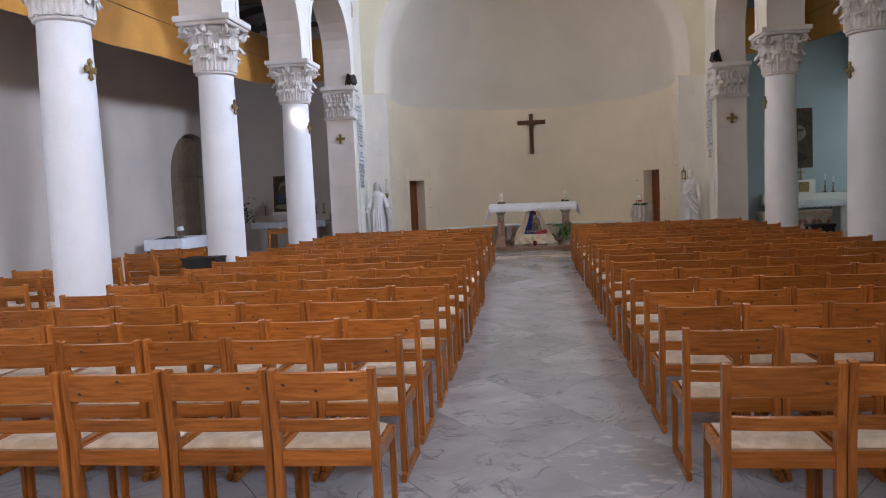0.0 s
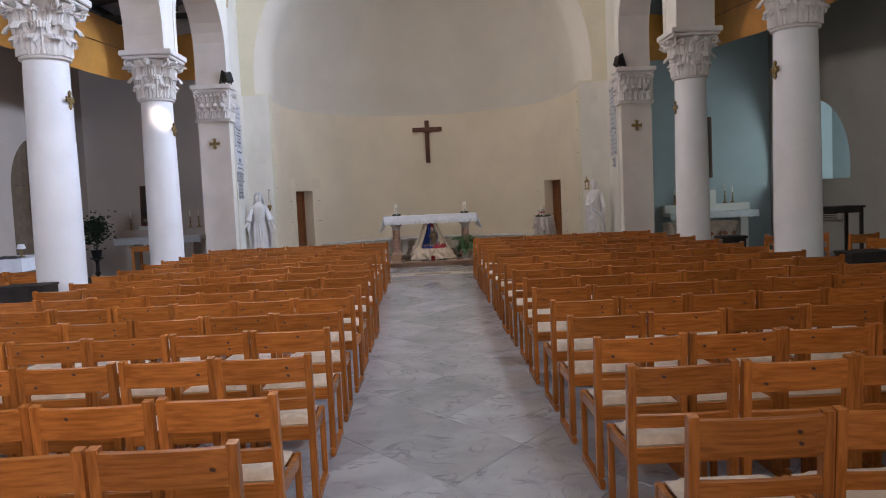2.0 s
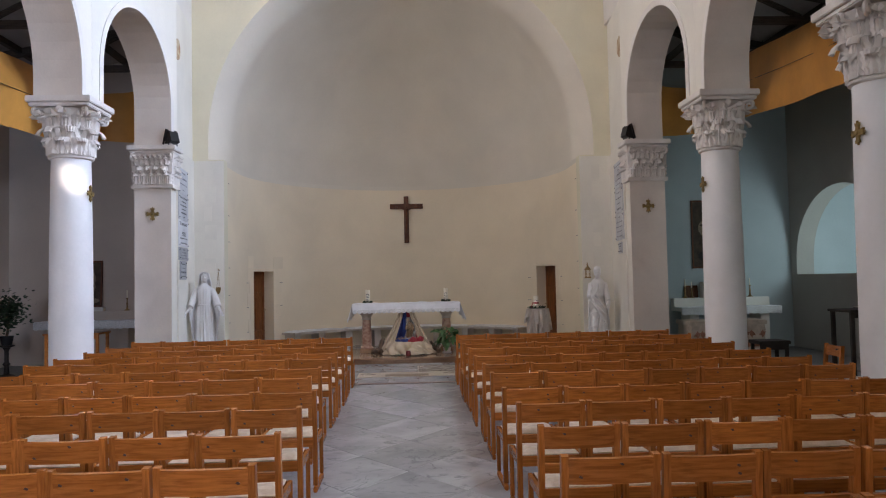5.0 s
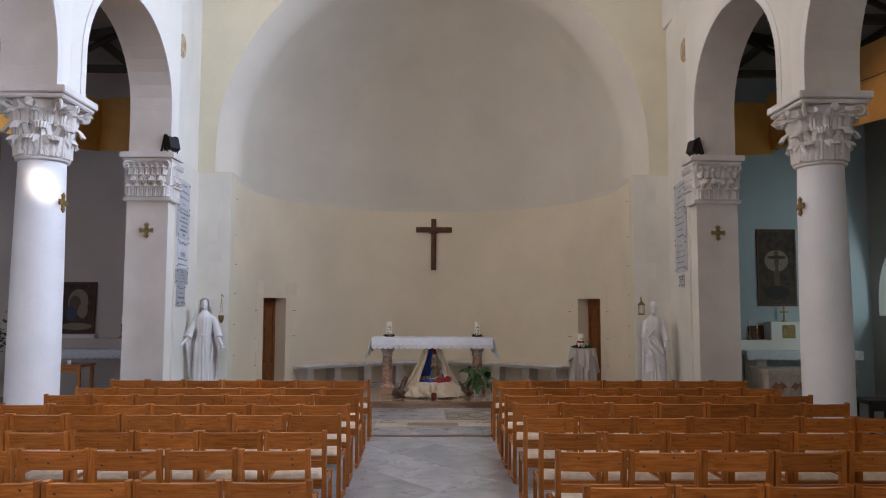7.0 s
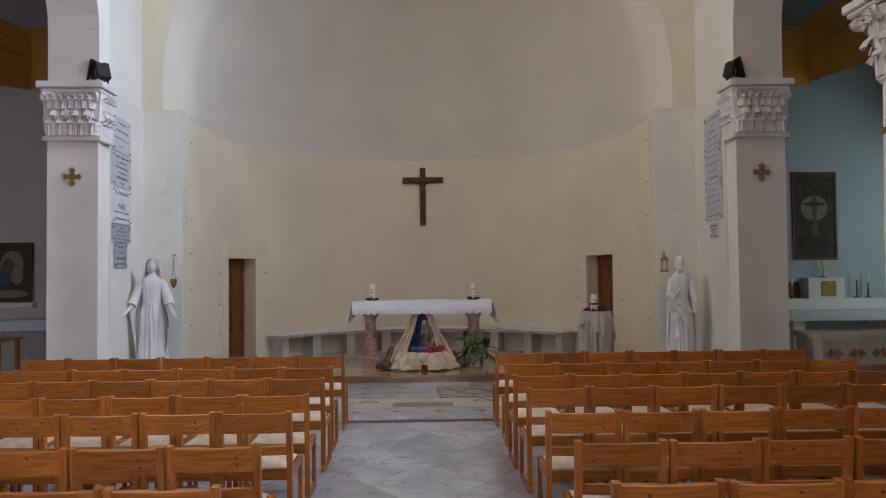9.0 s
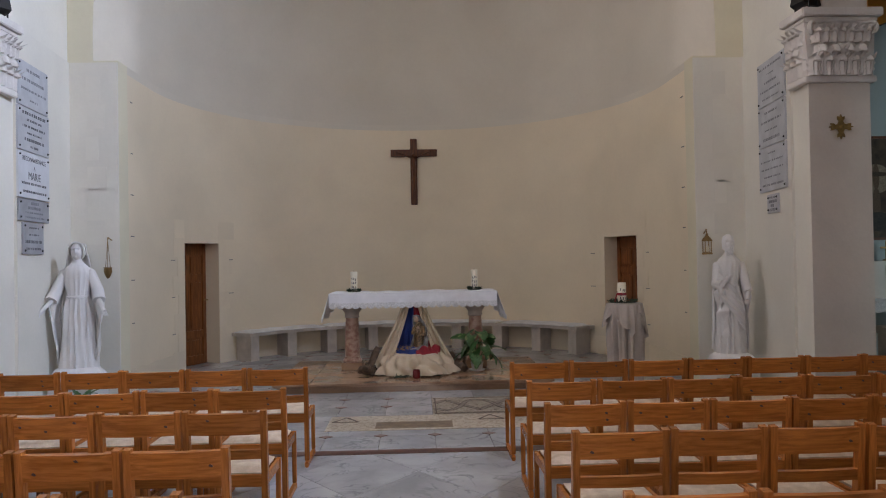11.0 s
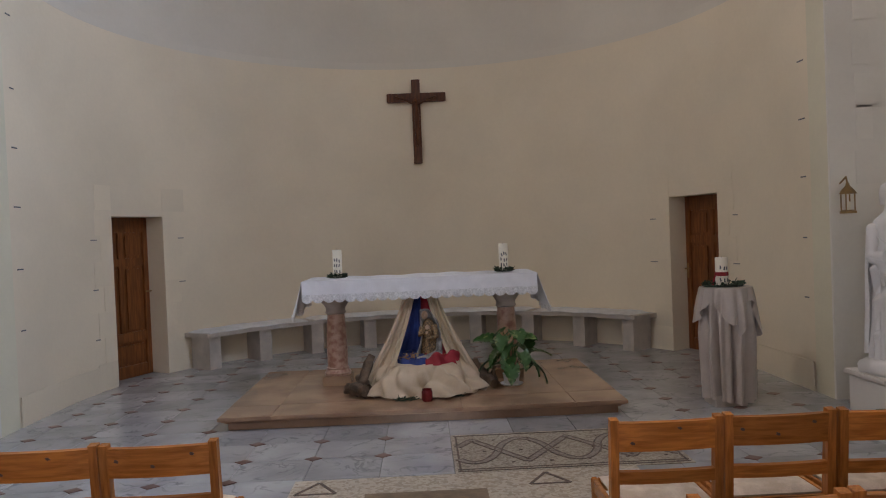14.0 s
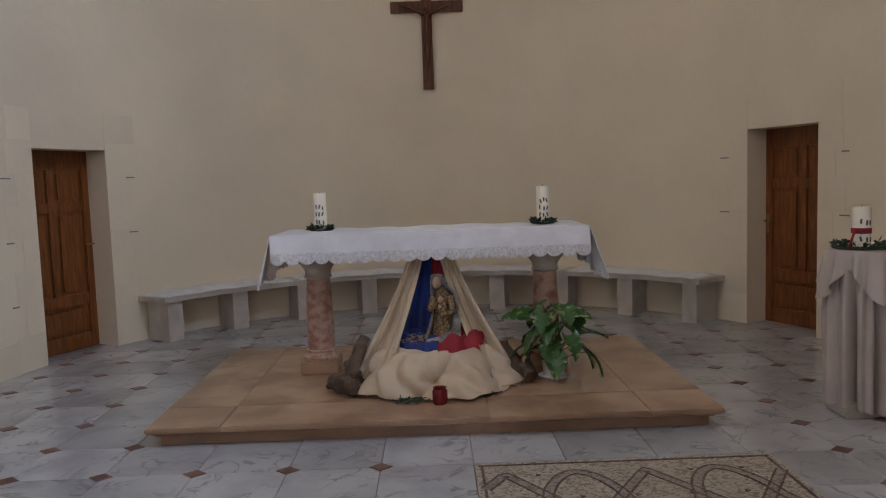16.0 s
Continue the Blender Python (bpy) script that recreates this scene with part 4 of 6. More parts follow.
def pillar_candle(x, y, z, h, r, seed):
    c = thing("pillar_candle", "ivory pillar candle with dark painted figures", "candle", pose(x, y, z), "altar candles")
    part("wax", lathe([(r, 0), (r, h - 0.006), (r * 0.93, h), (r * 0.5, h - 0.004)], 24), WAX, c, "", 40)
    part("wick", tube([(0, 0, h - 0.006), (0.002, 0, h + 0.012)], 0.0015, 6), BLACK, c)
    q = random.Random(seed)
    for k in range(9):
        a = -math.pi / 2 + (k % 3 - 1) * 0.55 + q.uniform(-0.1, 0.1)
        zz = h * (0.22 + 0.2 * (k // 3)) + q.uniform(-0.008, 0.008)
        bm = B(-0.006, 0.006, -0.002, 0.001, -0.016, 0.016, 0.001)
        mark = part("painted_mark", bm, INK, c)
        mark.matrix_basis = pose((r + 0.0005) * math.cos(a), (r + 0.0005) * math.sin(a), zz, 0, q.uniform(-20, 20), math.degrees(a) + 90)
    return c


for k, (x, y) in enumerate(((-0.93, 20.8), (0.80, 20.78))):
    wreath(x, y, AZ + 0.012, 0.095, 11 + k)
    pillar_candle(x, y, AZ + 0.016, 0.285, 0.048, k)

# ---- draped crib scene under the altar ----
drape = thing("crib_drapery", "cream satin cloth draped like a tent under the altar", "drapery")
CX, CY = -0.08, 20.42
def tent(s):
    def f(u, v):
        # u across from the opening to the outer edge, v from the top down
        spread = 0.11 + 0.52 * v ** 1.35
        inner = 0.045 + 0.34 * v ** 1.2
        x = CX + s * (inner + (spread - inner + 0.05) * u)
        fold = (0.085 * (abs(math.sin(u * 7.5 + v * 1.2)) ** 0.8 - 0.5) + 0.02 * math.sin(u * 23 + 2 * v)) * (0.3 + v)
        y = CY + 0.06 - 0.64 * v ** 1.6 * (1 - 0.3 * u) + fold + 0.16 * u * v
        return Vector((x, y, max(PZ + 0.012, 1.08 - (1.08 - PZ) * min(1, v * 1.06)) + 0.006 * math.sin(u * 15)))
    return f
for s in (-1, 1):
    part("curtain_side", sheet(tent(s), 48, 30, 0.0), BEIGECLOTH, drape, "", 60)
def skirt(u, v):
    # a cloth let fall over the mound, with heavy folds that spread on the platform
    a = math.pi * (1.0 + u)
    w = math.sin(u * math.pi)
    fold = abs(math.sin(u * 11 + 0.8 * math.sin(u * 7) + 1.4 * v)) ** 0.7 - 0.55
    ripple = math.sin(u * 47 + 3 * math.sin(v * 4)) + 0.5 * math.sin(u * 83 - 5 * v)
    r = 0.33 + 0.25 * v ** 1.2 + (0.14 * fold + 0.024 * ripple) * min(1, v * 1.6)
    z = PZ + 0.012 + 0.245 * (1 - v ** 1.3) ** 1.1 + 0.09 * max(0, fold) * v * (1.15 - v) * 2.6 + 0.03 * w * abs(math.sin(v * 8 + u * 9)) * v * (1 - v) * 2 + 0.010 * ripple * v * (1 - v) * 4
    return Vector((CX + r * math.cos(a), CY - 0.06 + r * 1.05 * math.sin(a), max(z, PZ + 0.012)))
part("ground_cloth", sheet(skirt, 120, 26, 0.006), BEIGECLOTH, drape, "", 60)
part("mound", lathe([(0.36, 0.0), (0.36, 0.2), (0.31, 0.262), (0.1, 0.275)], 24, (CX, CY - 0.04, PZ)), BEIGECLOTH, drape, "", 60)
for s, mt, word in ((-1, BLUECLOTH, "blue"), (1, REDCLOTH, "red")):
    def back(u, v, s=s):
        x = CX + s * (0.0 + (0.09 + 0.17 * v) * u)
        return Vector((x, CY + 0.16 - 0.1 * v + 0.014 * math.sin(u * 16 + 2 * s), 1.075 - (1.075 - PZ - 0.28) * v))
    part(word + "_hanging", sheet(back, 14, 16, 0.006), mt, drape, word + " cloth hanging", 60)
    def lap(u, v, s=s):
        reach = 0.31 if s < 0 else 0.36
        x = CX + 0.03 + s * (reach * u * (1 - 0.12 * v) - 0.004)
        y = CY + 0.10 - 0.47 * v * (1 - 0.35 * u * u) + 0.02 * math.sin(u * 12)
        z = PZ + 0.305 + 0.03 * math.sin(u * 13 + v * 5) * math.sin(v * 9 + s) + (0.17 if s > 0 else 0.07) * (0.5 + 0.3 * u) * (1 - v) - 0.09 * max(0, v - 0.85) / 0.15 - 0.03 * max(0, u - 0.8) / 0.2
        return Vector((x, y, z))
    part(word + "_lap", sheet(lap, 18, 12, 0.008), mt, drape, word + " cloth spread over the mound", 60)

FX, FY, FZ = CX + 0.07, CY - 0.10, PZ + 0.29
def tint(bm, mark, index):
    for f in list(bm.faces)[mark:]:
        f.material_index = index
fig = lathe([(0.075, 0.0), (0.082, 0.06), (0.07, 0.14), (0.06, 0.22), (0.064, 0.30), (0.05, 0.355), (0.024, 0.385)], 36, (FX, FY, FZ), None, lambda a, z: 1 + 0.10 * math.sin(a * 7 + z * 16) * (z < 0.32))
mark = len(fig.faces)
ball((FX - 0.035, FY - 0.035, FZ + 0.425), 0.037, fig, (0.85, 0.95, 1.2), 3)
ball((FX - 0.04, FY - 0.072, FZ + 0.42), 0.007, fig, (0.8, 1.2, 1.8), 1)
tint(fig, mark, 2)
def hood(u, v):
    """A mantle over the head that falls behind one shoulder to the ground."""
    a = math.pi * (-0.16 + 1.32 * u)
    r = 0.046 + 0.035 * min(1, v * 4) + 0.035 * v + 0.010 * math.sin(u * 18 + 4 * v) * v
    bow = 0.05 * math.sin(v * math.pi) + 0.01 * v
    return Vector((FX - 0.035 + r * math.cos(a) + bow, FY - 0.02 + r * 0.9 * math.sin(a), FZ + 0.482 - 0.012 * (2 * u - 1) ** 2 - 0.47 * v))
mark = len(fig.faces)
sheet(hood, 28, 22, 0.010, fig)
tint(fig, mark, 1)
tube([(FX + 0.055, FY - 0.03, FZ + 0.32), (FX + 0.07, FY - 0.09, FZ + 0.22), (FX - 0.01, FY - 0.11, FZ + 0.20)], [0.028, 0.026, 0.018], 8, fig)
tube([(FX - 0.06, FY - 0.03, FZ + 0.32), (FX - 0.085, FY - 0.08, FZ + 0.24), (FX - 0.03, FY - 0.105, FZ + 0.28)], [0.026, 0.024, 0.016], 8, fig)
ball((FX + 0.0, FY - 0.10, FZ + 0.25), 0.032, fig, (0.9, 0.8, 1.7))
mark = len(fig.faces)
ball((FX - 0.012, FY - 0.112, FZ + 0.315), 0.022, fig, (1, 1, 1.1))
ball((FX - 0.02, FY - 0.115, FZ + 0.265), 0.014, fig)
tint(fig, mark, 2)
mark = len(fig.faces)
tube([(FX + 0.10, FY - 0.02, FZ + 0.18), (FX + 0.09, FY - 0.09, FZ + 0.06), (FX - 0.02, FY - 0.13, FZ + 0.02), (FX - 0.12, FY - 0.12, FZ + 0.012)], [0.03, 0.04, 0.035, 0.02], 10, fig)
tint(fig, mark, 1)
crib_ob = part("crib_figure", fig, material("painted_ochre_robe", (0.36, 0.23, 0.11), 0.7, grain=0.4, scale=65, second=(0.12, 0.08, 0.05), cut=(0.42, 0.56)), None, "", 60)
crib_ob.data.materials.append(material("painted_grey_mantle", (0.36, 0.35, 0.33), 0.7, grain=0.25, scale=16, second=(0.13, 0.12, 0.115), cut=(0.35, 0.6)))
crib_ob.data.materials.append(material("painted_skin", (0.50, 0.33, 0.23), 0.6, grain=0.1))
tagged(crib_ob, "small seated crib figure in a grey mantle on the draped cloth", "figurine")
def straw(x, y, z, r, n, seed):
    q = random.Random(seed)
    bm = bmesh.new()
    for _ in range(n):
        a = q.uniform(0, 6.28)
        p = Vector((x + q.gauss(0, r * 0.45), y + q.gauss(0, r * 0.35), z + q.uniform(0.002, 0.05)))
        d = Vector((math.cos(a), math.sin(a), q.uniform(-0.1, 0.5))) * q.uniform(0.02, 0.05)
        d.z = max(d.z, 0.0)
        tube([p, p + d], 0.0025, 4, bm)
    return tagged(part("straw_tuft", bm, STRAW), "small tuft of golden straw on the cloth", "straw", "straw tufts")
straw(CX - 0.13, CY - 0.2, PZ + 0.30, 0.1, 60, 3)
straw(CX + 0.16, CY - 0.2, PZ + 0.29, 0.07, 40, 4)
jar = thing("votive_jar", "small red glass votive candle jar", "candle jar", pose(CX + 0.03, 19.72, PZ))
part("glass", lathe([(0.042, 0), (0.05, 0.02), (0.05, 0.085), (0.042, 0.1), (0.046, 0.108), (0.036, 0.104), (0.036, 0.03)], 20), material("red_glass", (0.16, 0.01, 0.012), 0.15, grain=0.1), jar, "", 50)
part("candle", lathe([(0.034, 0.028), (0.034, 0.07), (0.01, 0.072)], 14), WAX, jar)
def log(pts, rads, seed):
    bm = bmesh.new()
    fine, rr = [], []
    for k in range(len(pts) - 1):
        for n in range(6):
            fine.append(Vector(pts[k]).lerp(Vector(pts[k + 1]), n / 6))
            rr.append(rads[k] + (rads[k + 1] - rads[k]) * n / 6)
    tube(fine + [Vector(pts[-1])], rr + [rads[-1]], 14, bm)
    for v in bm.verts:
        v.co += 0.026 * noise.noise_vector(v.co * 16 + Vector((seed, 0, 0))) + 0.012 * noise.noise_vector(v.co * 45)
    low = min(v.co.z for v in bm.verts)
    for v in bm.verts:
        v.co.z += PZ + 0.001 - low
    return tagged(part("log", bm, BARK, None, "", 60), "short rough bark log lying on the platform", "log", "logs beside the drapery")
log([(-0.72, 20.0, 0.06), (-0.66, 20.12, 0.14), (-0.58, 20.3, 0.34)], [0.05, 0.045, 0.036], 1)
log([(-0.80, 20.12, 0.04), (-0.72, 20.0, 0.05), (-0.62, 19.92, 0.05)], [0.05, 0.062, 0.05], 7)
log([(-0.62, 20.1, 0.05), (-0.68, 20.35, 0.06), (-0.72, 20.6, 0.06)], [0.05, 0.055, 0.05], 2)
log([(0.60, 20.12, 0.06), (0.52, 20.25, 0.1), (0.44, 20.45, 0.24)], [0.058, 0.05, 0.03], 3)
log([(0.64, 20.3, 0.03), (0.60, 20.32, 0.14), (0.63, 20.34, 0.20)], [0.028, 0.024, 0.012], 9)
for x, y, s in ((CX - 0.16, 19.74, 5), (CX + 0.26, 19.82, 6)):
    q = random.Random(s)
    bm = bmesh.new()
    for k in range(40):
        p = Vector((x + q.uniform(-0.1, 0.1), y + q.uniform(-0.03, 0.03), PZ + q.uniform(0.006, 0.03)))
        d = Vector((q.uniform(-1, 1), q.uniform(-0.4, 0.4), q.uniform(0, 0.4))).normalized() * 0.035
        w = d.orthogonal().normalized() * 0.006
        bm.faces.new([bm.verts.new(c) for c in (p, p + d * 0.5 + w, p + d, p + d * 0.5 - w)])
    tube([(x - 0.1, y, PZ + 0.008), (x + 0.1, y + 0.02, PZ + 0.01)], 0.004, 5, bm)
    tagged(part("evergreen_sprig", bm, PINEGREEN), "small evergreen sprig on the platform", "sprig", "evergreen sprigs")

# ---- leafy pot plant ----
def big_leaf(w, h):
    """A heart-shaped leaf with deep slits between its lobes, drooping to the tip."""
    def f(u, v):
        c = u * 2 - 1
        body = math.sin(math.pi * min(1, 0.14 + 0.86 * v) ** 0.75) ** 0.75
        slit = 1 - 0.45 * max(0.0, math.sin(v * 27 + 0.4)) ** 3 * (abs(c) > 0.45) * (0.12 < v < 0.85)
        return Vector((c * w / 2 * body * slit, h * v - 0.16 * h * c * c * (1 - v), 0.10 * w * c * c + 0.06 * h * math.sin(v * math.pi) - 0.28 * h * v * v))
    return sheet(f, 12, 26, 0.002)
plant = thing("pot_plant", "leafy green variegated pot plant on the altar platform", "plant", pose(0.78, 20.27, PZ))
part("saucer", lathe([(0.09, 0), (0.115, 0.02), (0.1, 0.018)], 20), LINEN, plant, "white saucer")
part("pot", lathe([(0.07, 0.015), (0.085, 0.11), (0.09, 0.115), (0.078, 0.11)], 20), material("white_glazed_pot", (0.75, 0.74, 0.72), 0.3), plant, "white glazed pot", 40)
q = random.Random(8)
for k in range(24):
    a, reach, hh = k * 2.39996 + q.uniform(-0.3, 0.3), q.uniform(0.08, 0.24), 0.18 + 0.36 * (k + 0.5) / 24
    if k > 18:
        reach *= 0.6
    tip = Vector((reach * math.cos(a), reach * math.sin(a), hh))
    part("stem", tube([(0.02 * math.cos(a), 0.02 * math.sin(a), 0.10), (tip.x * 0.4, tip.y * 0.4, hh * 0.8), tip], 0.004, 5), LEAF, plant)
    lf = part("leaf", big_leaf(q.uniform(0.15, 0.21), q.uniform(0.17, 0.22)), LEAF, plant, "", 60)
    lf.matrix_basis = Matrix.Translation(tip) @ Matrix.Rotation(a - math.pi / 2, 4, "Z") @ Matrix.Rotation(radians(q.uniform(-50, 12)), 4, "X") @ Matrix.Rotation(radians(q.uniform(-22, 22)), 4, "Y")

# ---- draped pedestal with a candle ----
PDX, PDY = 2.65, 19.60
ped = thing("draped_pedestal", "round pedestal covered with a grey taupe satin cloth", "pedestal", pose(PDX, PDY, 0))
part("foot", B(-0.17, 0.12, -0.12, 0.15, 0, 0.10, 0.008), GREYSTONE, ped, "pale stone foot")
part("stand", lathe([(0.10, 0.101), (0.10, 0.12), (0.08, 0.14), (0.08, 0.98), (0.19, 1.0), (0.19, 1.04)], 24), GREYSTONE, ped, "", 40)
def satin(u, v):
    """The long cloth: a flat top, then deep pleats drawn in towards the floor."""
    a = 2 * math.pi * u
    if v < 0.25:
        return Vector((0.205 * v / 0.25 * math.cos(a), 0.205 * v / 0.25 * math.sin(a), 1.052))
    w = (v - 0.25) / 0.75
    fold = abs(math.sin(a * 5.5 + 0.5 * math.sin(a * 2 + w))) ** 0.8 - 0.6 + 0.22 * math.sin(a * 17 + 1)
    r = 0.212 - 0.03 * w + 0.085 * fold * min(1, w * 2.5)
    hem = 0.03 + 0.04 * (0.5 + 0.5 * math.sin(a * 2 + 0.6))
    return Vector((r * math.cos(a), r * math.sin(a) * 0.92, 1.052 - (1.052 - hem) * w))
part("cloth", sheet(satin, 160, 34, 0.0), GREYSATIN, ped, "grey taupe satin cloth in folds", 60)
def over_cloth(u, v):
    """The square upper cloth with four hanging corners."""
    a = 2 * math.pi * u
    if v < 0.3:
        return Vector((0.222 * v / 0.3 * math.cos(a), 0.222 * v / 0.3 * math.sin(a), 1.058))
    w = (v - 0.3) / 0.7
    corner = abs(math.cos(2 * a + 0.25)) ** 1.6
    drop = 0.12 + (0.34 if math.cos(a) > 0 else 0.20) * corner
    r = 0.226 + (0.005 + 0.05 * corner + 0.022 * math.sin(a * 13) + 0.012 * math.sin(a * 22 + 1)) * w ** 0.8
    return Vector((r * math.cos(a), r * math.sin(a) * 0.94, 1.058 - drop * w))
part("upper_cloth", sheet(over_cloth, 160, 16, 0.0), GREYSATIN, ped, "square satin cloth with hanging corners", 60)
wreath(PDX - 0.02, PDY, 1.060, 0.19, 31, label="dark evergreen wreath lying on the draped pedestal")
cd = pillar_candle(PDX - 0.03, PDY, 1.066, 0.25, 0.055, 9)
cd["label"] = "ivory pillar candle tied with a red ribbon"
part("ribbon", lathe([(0.0555, 0.085), (0.058, 0.087), (0.058, 0.118), (0.0555, 0.12)], 24), REDCLOTH, cd, "red ribbon", 40)
part("ribbon_bow", tube([(-0.02, -0.06, 0.1), (-0.08, -0.075, 0.12), (-0.1, -0.07, 0.05), (-0.11, -0.06, 0.0)], 0.008, 6), REDCLOTH, cd, "red ribbon")

# ---- statues ----
def statue(m, left):
    """A robed standing figure in one mesh, 1.6 high, facing -y."""
    def folds(a, z):
        low = 1.0 if z < 0.82 else max(0.34, 1 - (z - 0.82) * 6) if z < 1.26 else 0.08
        return 1 + (0.26 * (0.55 - abs(math.sin(a * 8 + 0.7 * math.sin(4 * z + 2 * math.sin(a))))) * (0.75 + 0.25 * math.sin(a * 3)) + 0.06 * math.sin(a * 5 + 1.2 + z) + 0.04 * math.sin(a * 23)) * low
    def oval(bm, sx, sy):
        for v in bm.verts:
            v.co.x, v.co.y = v.co.x * sx, v.co.y * sy
    bm = lathe([(0.215, 0.10), (0.205, 0.2), (0.195, 0.32), (0.185, 0.45), (0.178, 0.58), (0.17, 0.7), (0.16, 0.8), (0.15, 0.88), (0.128, 0.95), (0.13, 0.99), (0.145, 1.06), (0.162, 1.16), (0.17, 1.22), (0.145, 1.28), (0.08, 1.33), (0.055, 1.36), (0.052, 1.40)], 96, (0, 0, 0), None, folds)
    oval(bm, 0.98, 0.74)
    lathe([(0.28, 0.0), (0.30, 0.03), (0.285, 0.07), (0.26, 0.10), (0.22, 0.125)], 40, (0, 0, 0), bm, lambda a, z: 1 + 0.06 * math.sin(a * 5 + z * 30) + 0.03 * math.sin(a * 11))
    ball((0, -0.04, 1.475), 0.08, bm, (0.82, 0.95, 1.25), 4)
    for v in bm.verts:
        if v.co.z > 1.37 and v.co.y < -0.06:
            for sx in (-1, 1):
                d = math.hypot(v.co.x - sx * 0.027, v.co.z - 1.492)
                v.co.y += 0.022 * math.exp(-(d / 0.014) ** 2)
            v.co.y += 0.010 * math.exp(-((v.co.z - 1.432) / 0.008) ** 2) * (abs(v.co.x) < 0.025)
    ball((0, -0.108, 1.475), 0.014, bm, (0.8, 1.3, 2.0), 1)
    ball((0, -0.09, 1.412), 0.022, bm, (1, 1, 0.8), 1)
    tube([(-0.055, -0.082, 1.505), (0, -0.106, 1.515), (0.055, -0.082, 1.505)], 0.011, 6, bm)
    for z, r in ((0.945, 0.012), (0.93, 0.008)):
        tube([(0.132 * math.cos(k * 0.524), 0.103 * math.sin(k * 0.524), z) for k in range(13)], r, 6, bm)
    if left:
        # veil over head and shoulders, falling behind to the ground
        def veil(u, v):
            open_a = -0.10 + 0.10 * min(1, v * 5)
            a = math.pi * (open_a + (1 - 2 * open_a) * u)
            r = 0.095 + 0.075 * min(1, v * 2.6) ** 1.2 + 0.03 * v + 0.03 * math.sin(u * 24) * v
            return Vector((r * 1.08 * math.cos(a), 0.0 + r * 0.72 * math.sin(a) + 0.01, 1.575 - 1.45 * v - 0.05 * (abs(u - 0.5) * 2) ** 2 * (v < 0.1)))
        sheet(veil, 36, 30, 0.02, bm)
        def hood_rim(u, v):
            th, y = (u - 0.5) * 1.62 * math.pi, -0.085 + 0.19 * v
            r = 0.094 * (1 - 0.12 * v) if v < 0.6 else 0.094 * (0.93 - 2.0 * (v - 0.6) ** 1.5)
            return Vector((r * math.sin(th), y + 0.03 * (1 - math.cos(th)) * (1 - v), 1.475 + r * 1.22 * math.cos(th)))
        sheet(hood_rim, 26, 12, 0.014, bm)
        for side_s in (-1, 1):
            def mantle(u, v, side_s=side_s):
                """The mantle's side: over the arm at the top, then falling in folds to the ground."""
                hem = 0.13 + 0.08 * u ** 2
                top = 1.24 - 0.38 * u ** 0.9
                out_x = 0.15 + 0.15 * math.sin(min(1.0, u * 1.1) * math.pi / 2) - 0.105 * v * u
                y = 0.10 - 0.24 * u * (1 - 0.45 * v) + 0.030 * math.sin(u * 17 + 2 * v) * (0.3 + v)
                return Vector((side_s * (out_x + 0.020 * math.sin(u * 13 + v * 2 + side_s) * (0.3 + v)), y, top + (hem - top) * v))
            sheet(mantle, 26, 22, 0.0, bm)
        arms = tuple(((s * 0.15, 0, 1.22), (s * 0.235, -0.02, 1.02), (s * 0.27, -0.13, 0.90), (s * 0.345, -0.24, 0.79)) for s in (-1, 1))
    else:
        lathe([(0.075, 1.40), (0.085, 1.50), (0.07, 1.56), (0.02, 1.59)], 18, (0, 0.03, 0), bm)
        ball((0, -0.075, 1.40), 0.05, bm, (0.9, 0.8, 1.3))
        arms = (((-0.16, 0, 1.2), (-0.2, -0.06, 0.98), (-0.12, -0.17, 0.98), (-0.03, -0.19, 1.08)), ((0.16, 0, 1.2), (0.21, -0.03, 1.0), (0.22, -0.11, 0.88), (0.2, -0.17, 0.80)))
        def cloak(u, v):
            a = math.pi * (0.02 + 0.96 * u)
            r = 0.185 + 0.05 * v + 0.024 * math.sin(u * 28 + v)
            return Vector((r * 1.02 * math.cos(a), r * 0.78 * math.sin(a), 1.26 - 1.1 * v - 0.1 * abs(2 * u - 1) * (1 - v)))
        sheet(cloak, 36, 20, 0.02, bm)
        def sash(u, v):
            return Vector((-0.16 + 0.33 * u, -0.125 - 0.045 * math.sin(u * 3.1) - 0.02 * math.sin(v * 16 + u * 3), 1.15 - 0.40 * u - 0.34 * v))
        sheet(sash, 14, 12, 0.02, bm)
        def cascade(u, v):
            """Cloak falling over the bent arm in a zigzag of pleats."""
            zig = 2 / math.pi * math.asin(math.sin(v * 17))
            return Vector((-0.07 - 0.135 * u - 0.022 * zig * u + 0.03 * v, -0.05 - 0.09 * (1 - u) - 0.022 * zig, 0.99 - 0.72 * v - 0.10 * u + 0.05 * zig * u))
        sheet(cascade, 10, 40, 0.0, bm)
        for k in range(44):
            b, h = k * 2.39996, k / 44
            rr = 0.068 * math.sqrt(1 - (0.95 * h) ** 2)
            ball((rr * math.cos(b), 0.022 + rr * math.sin(b) * (0.45 if math.sin(b) < 0 else 1), 1.47 + 0.095 * h), 0.021, bm, (1, 1, 0.85), 2)
        for k in range(9):
            ball((0.034 * math.sin(k * 2.1), -0.085 - 0.02 * math.cos(k * 1.3), 1.425 - 0.010 * k), 0.024, bm, (1, 0.9, 1.2), 1)
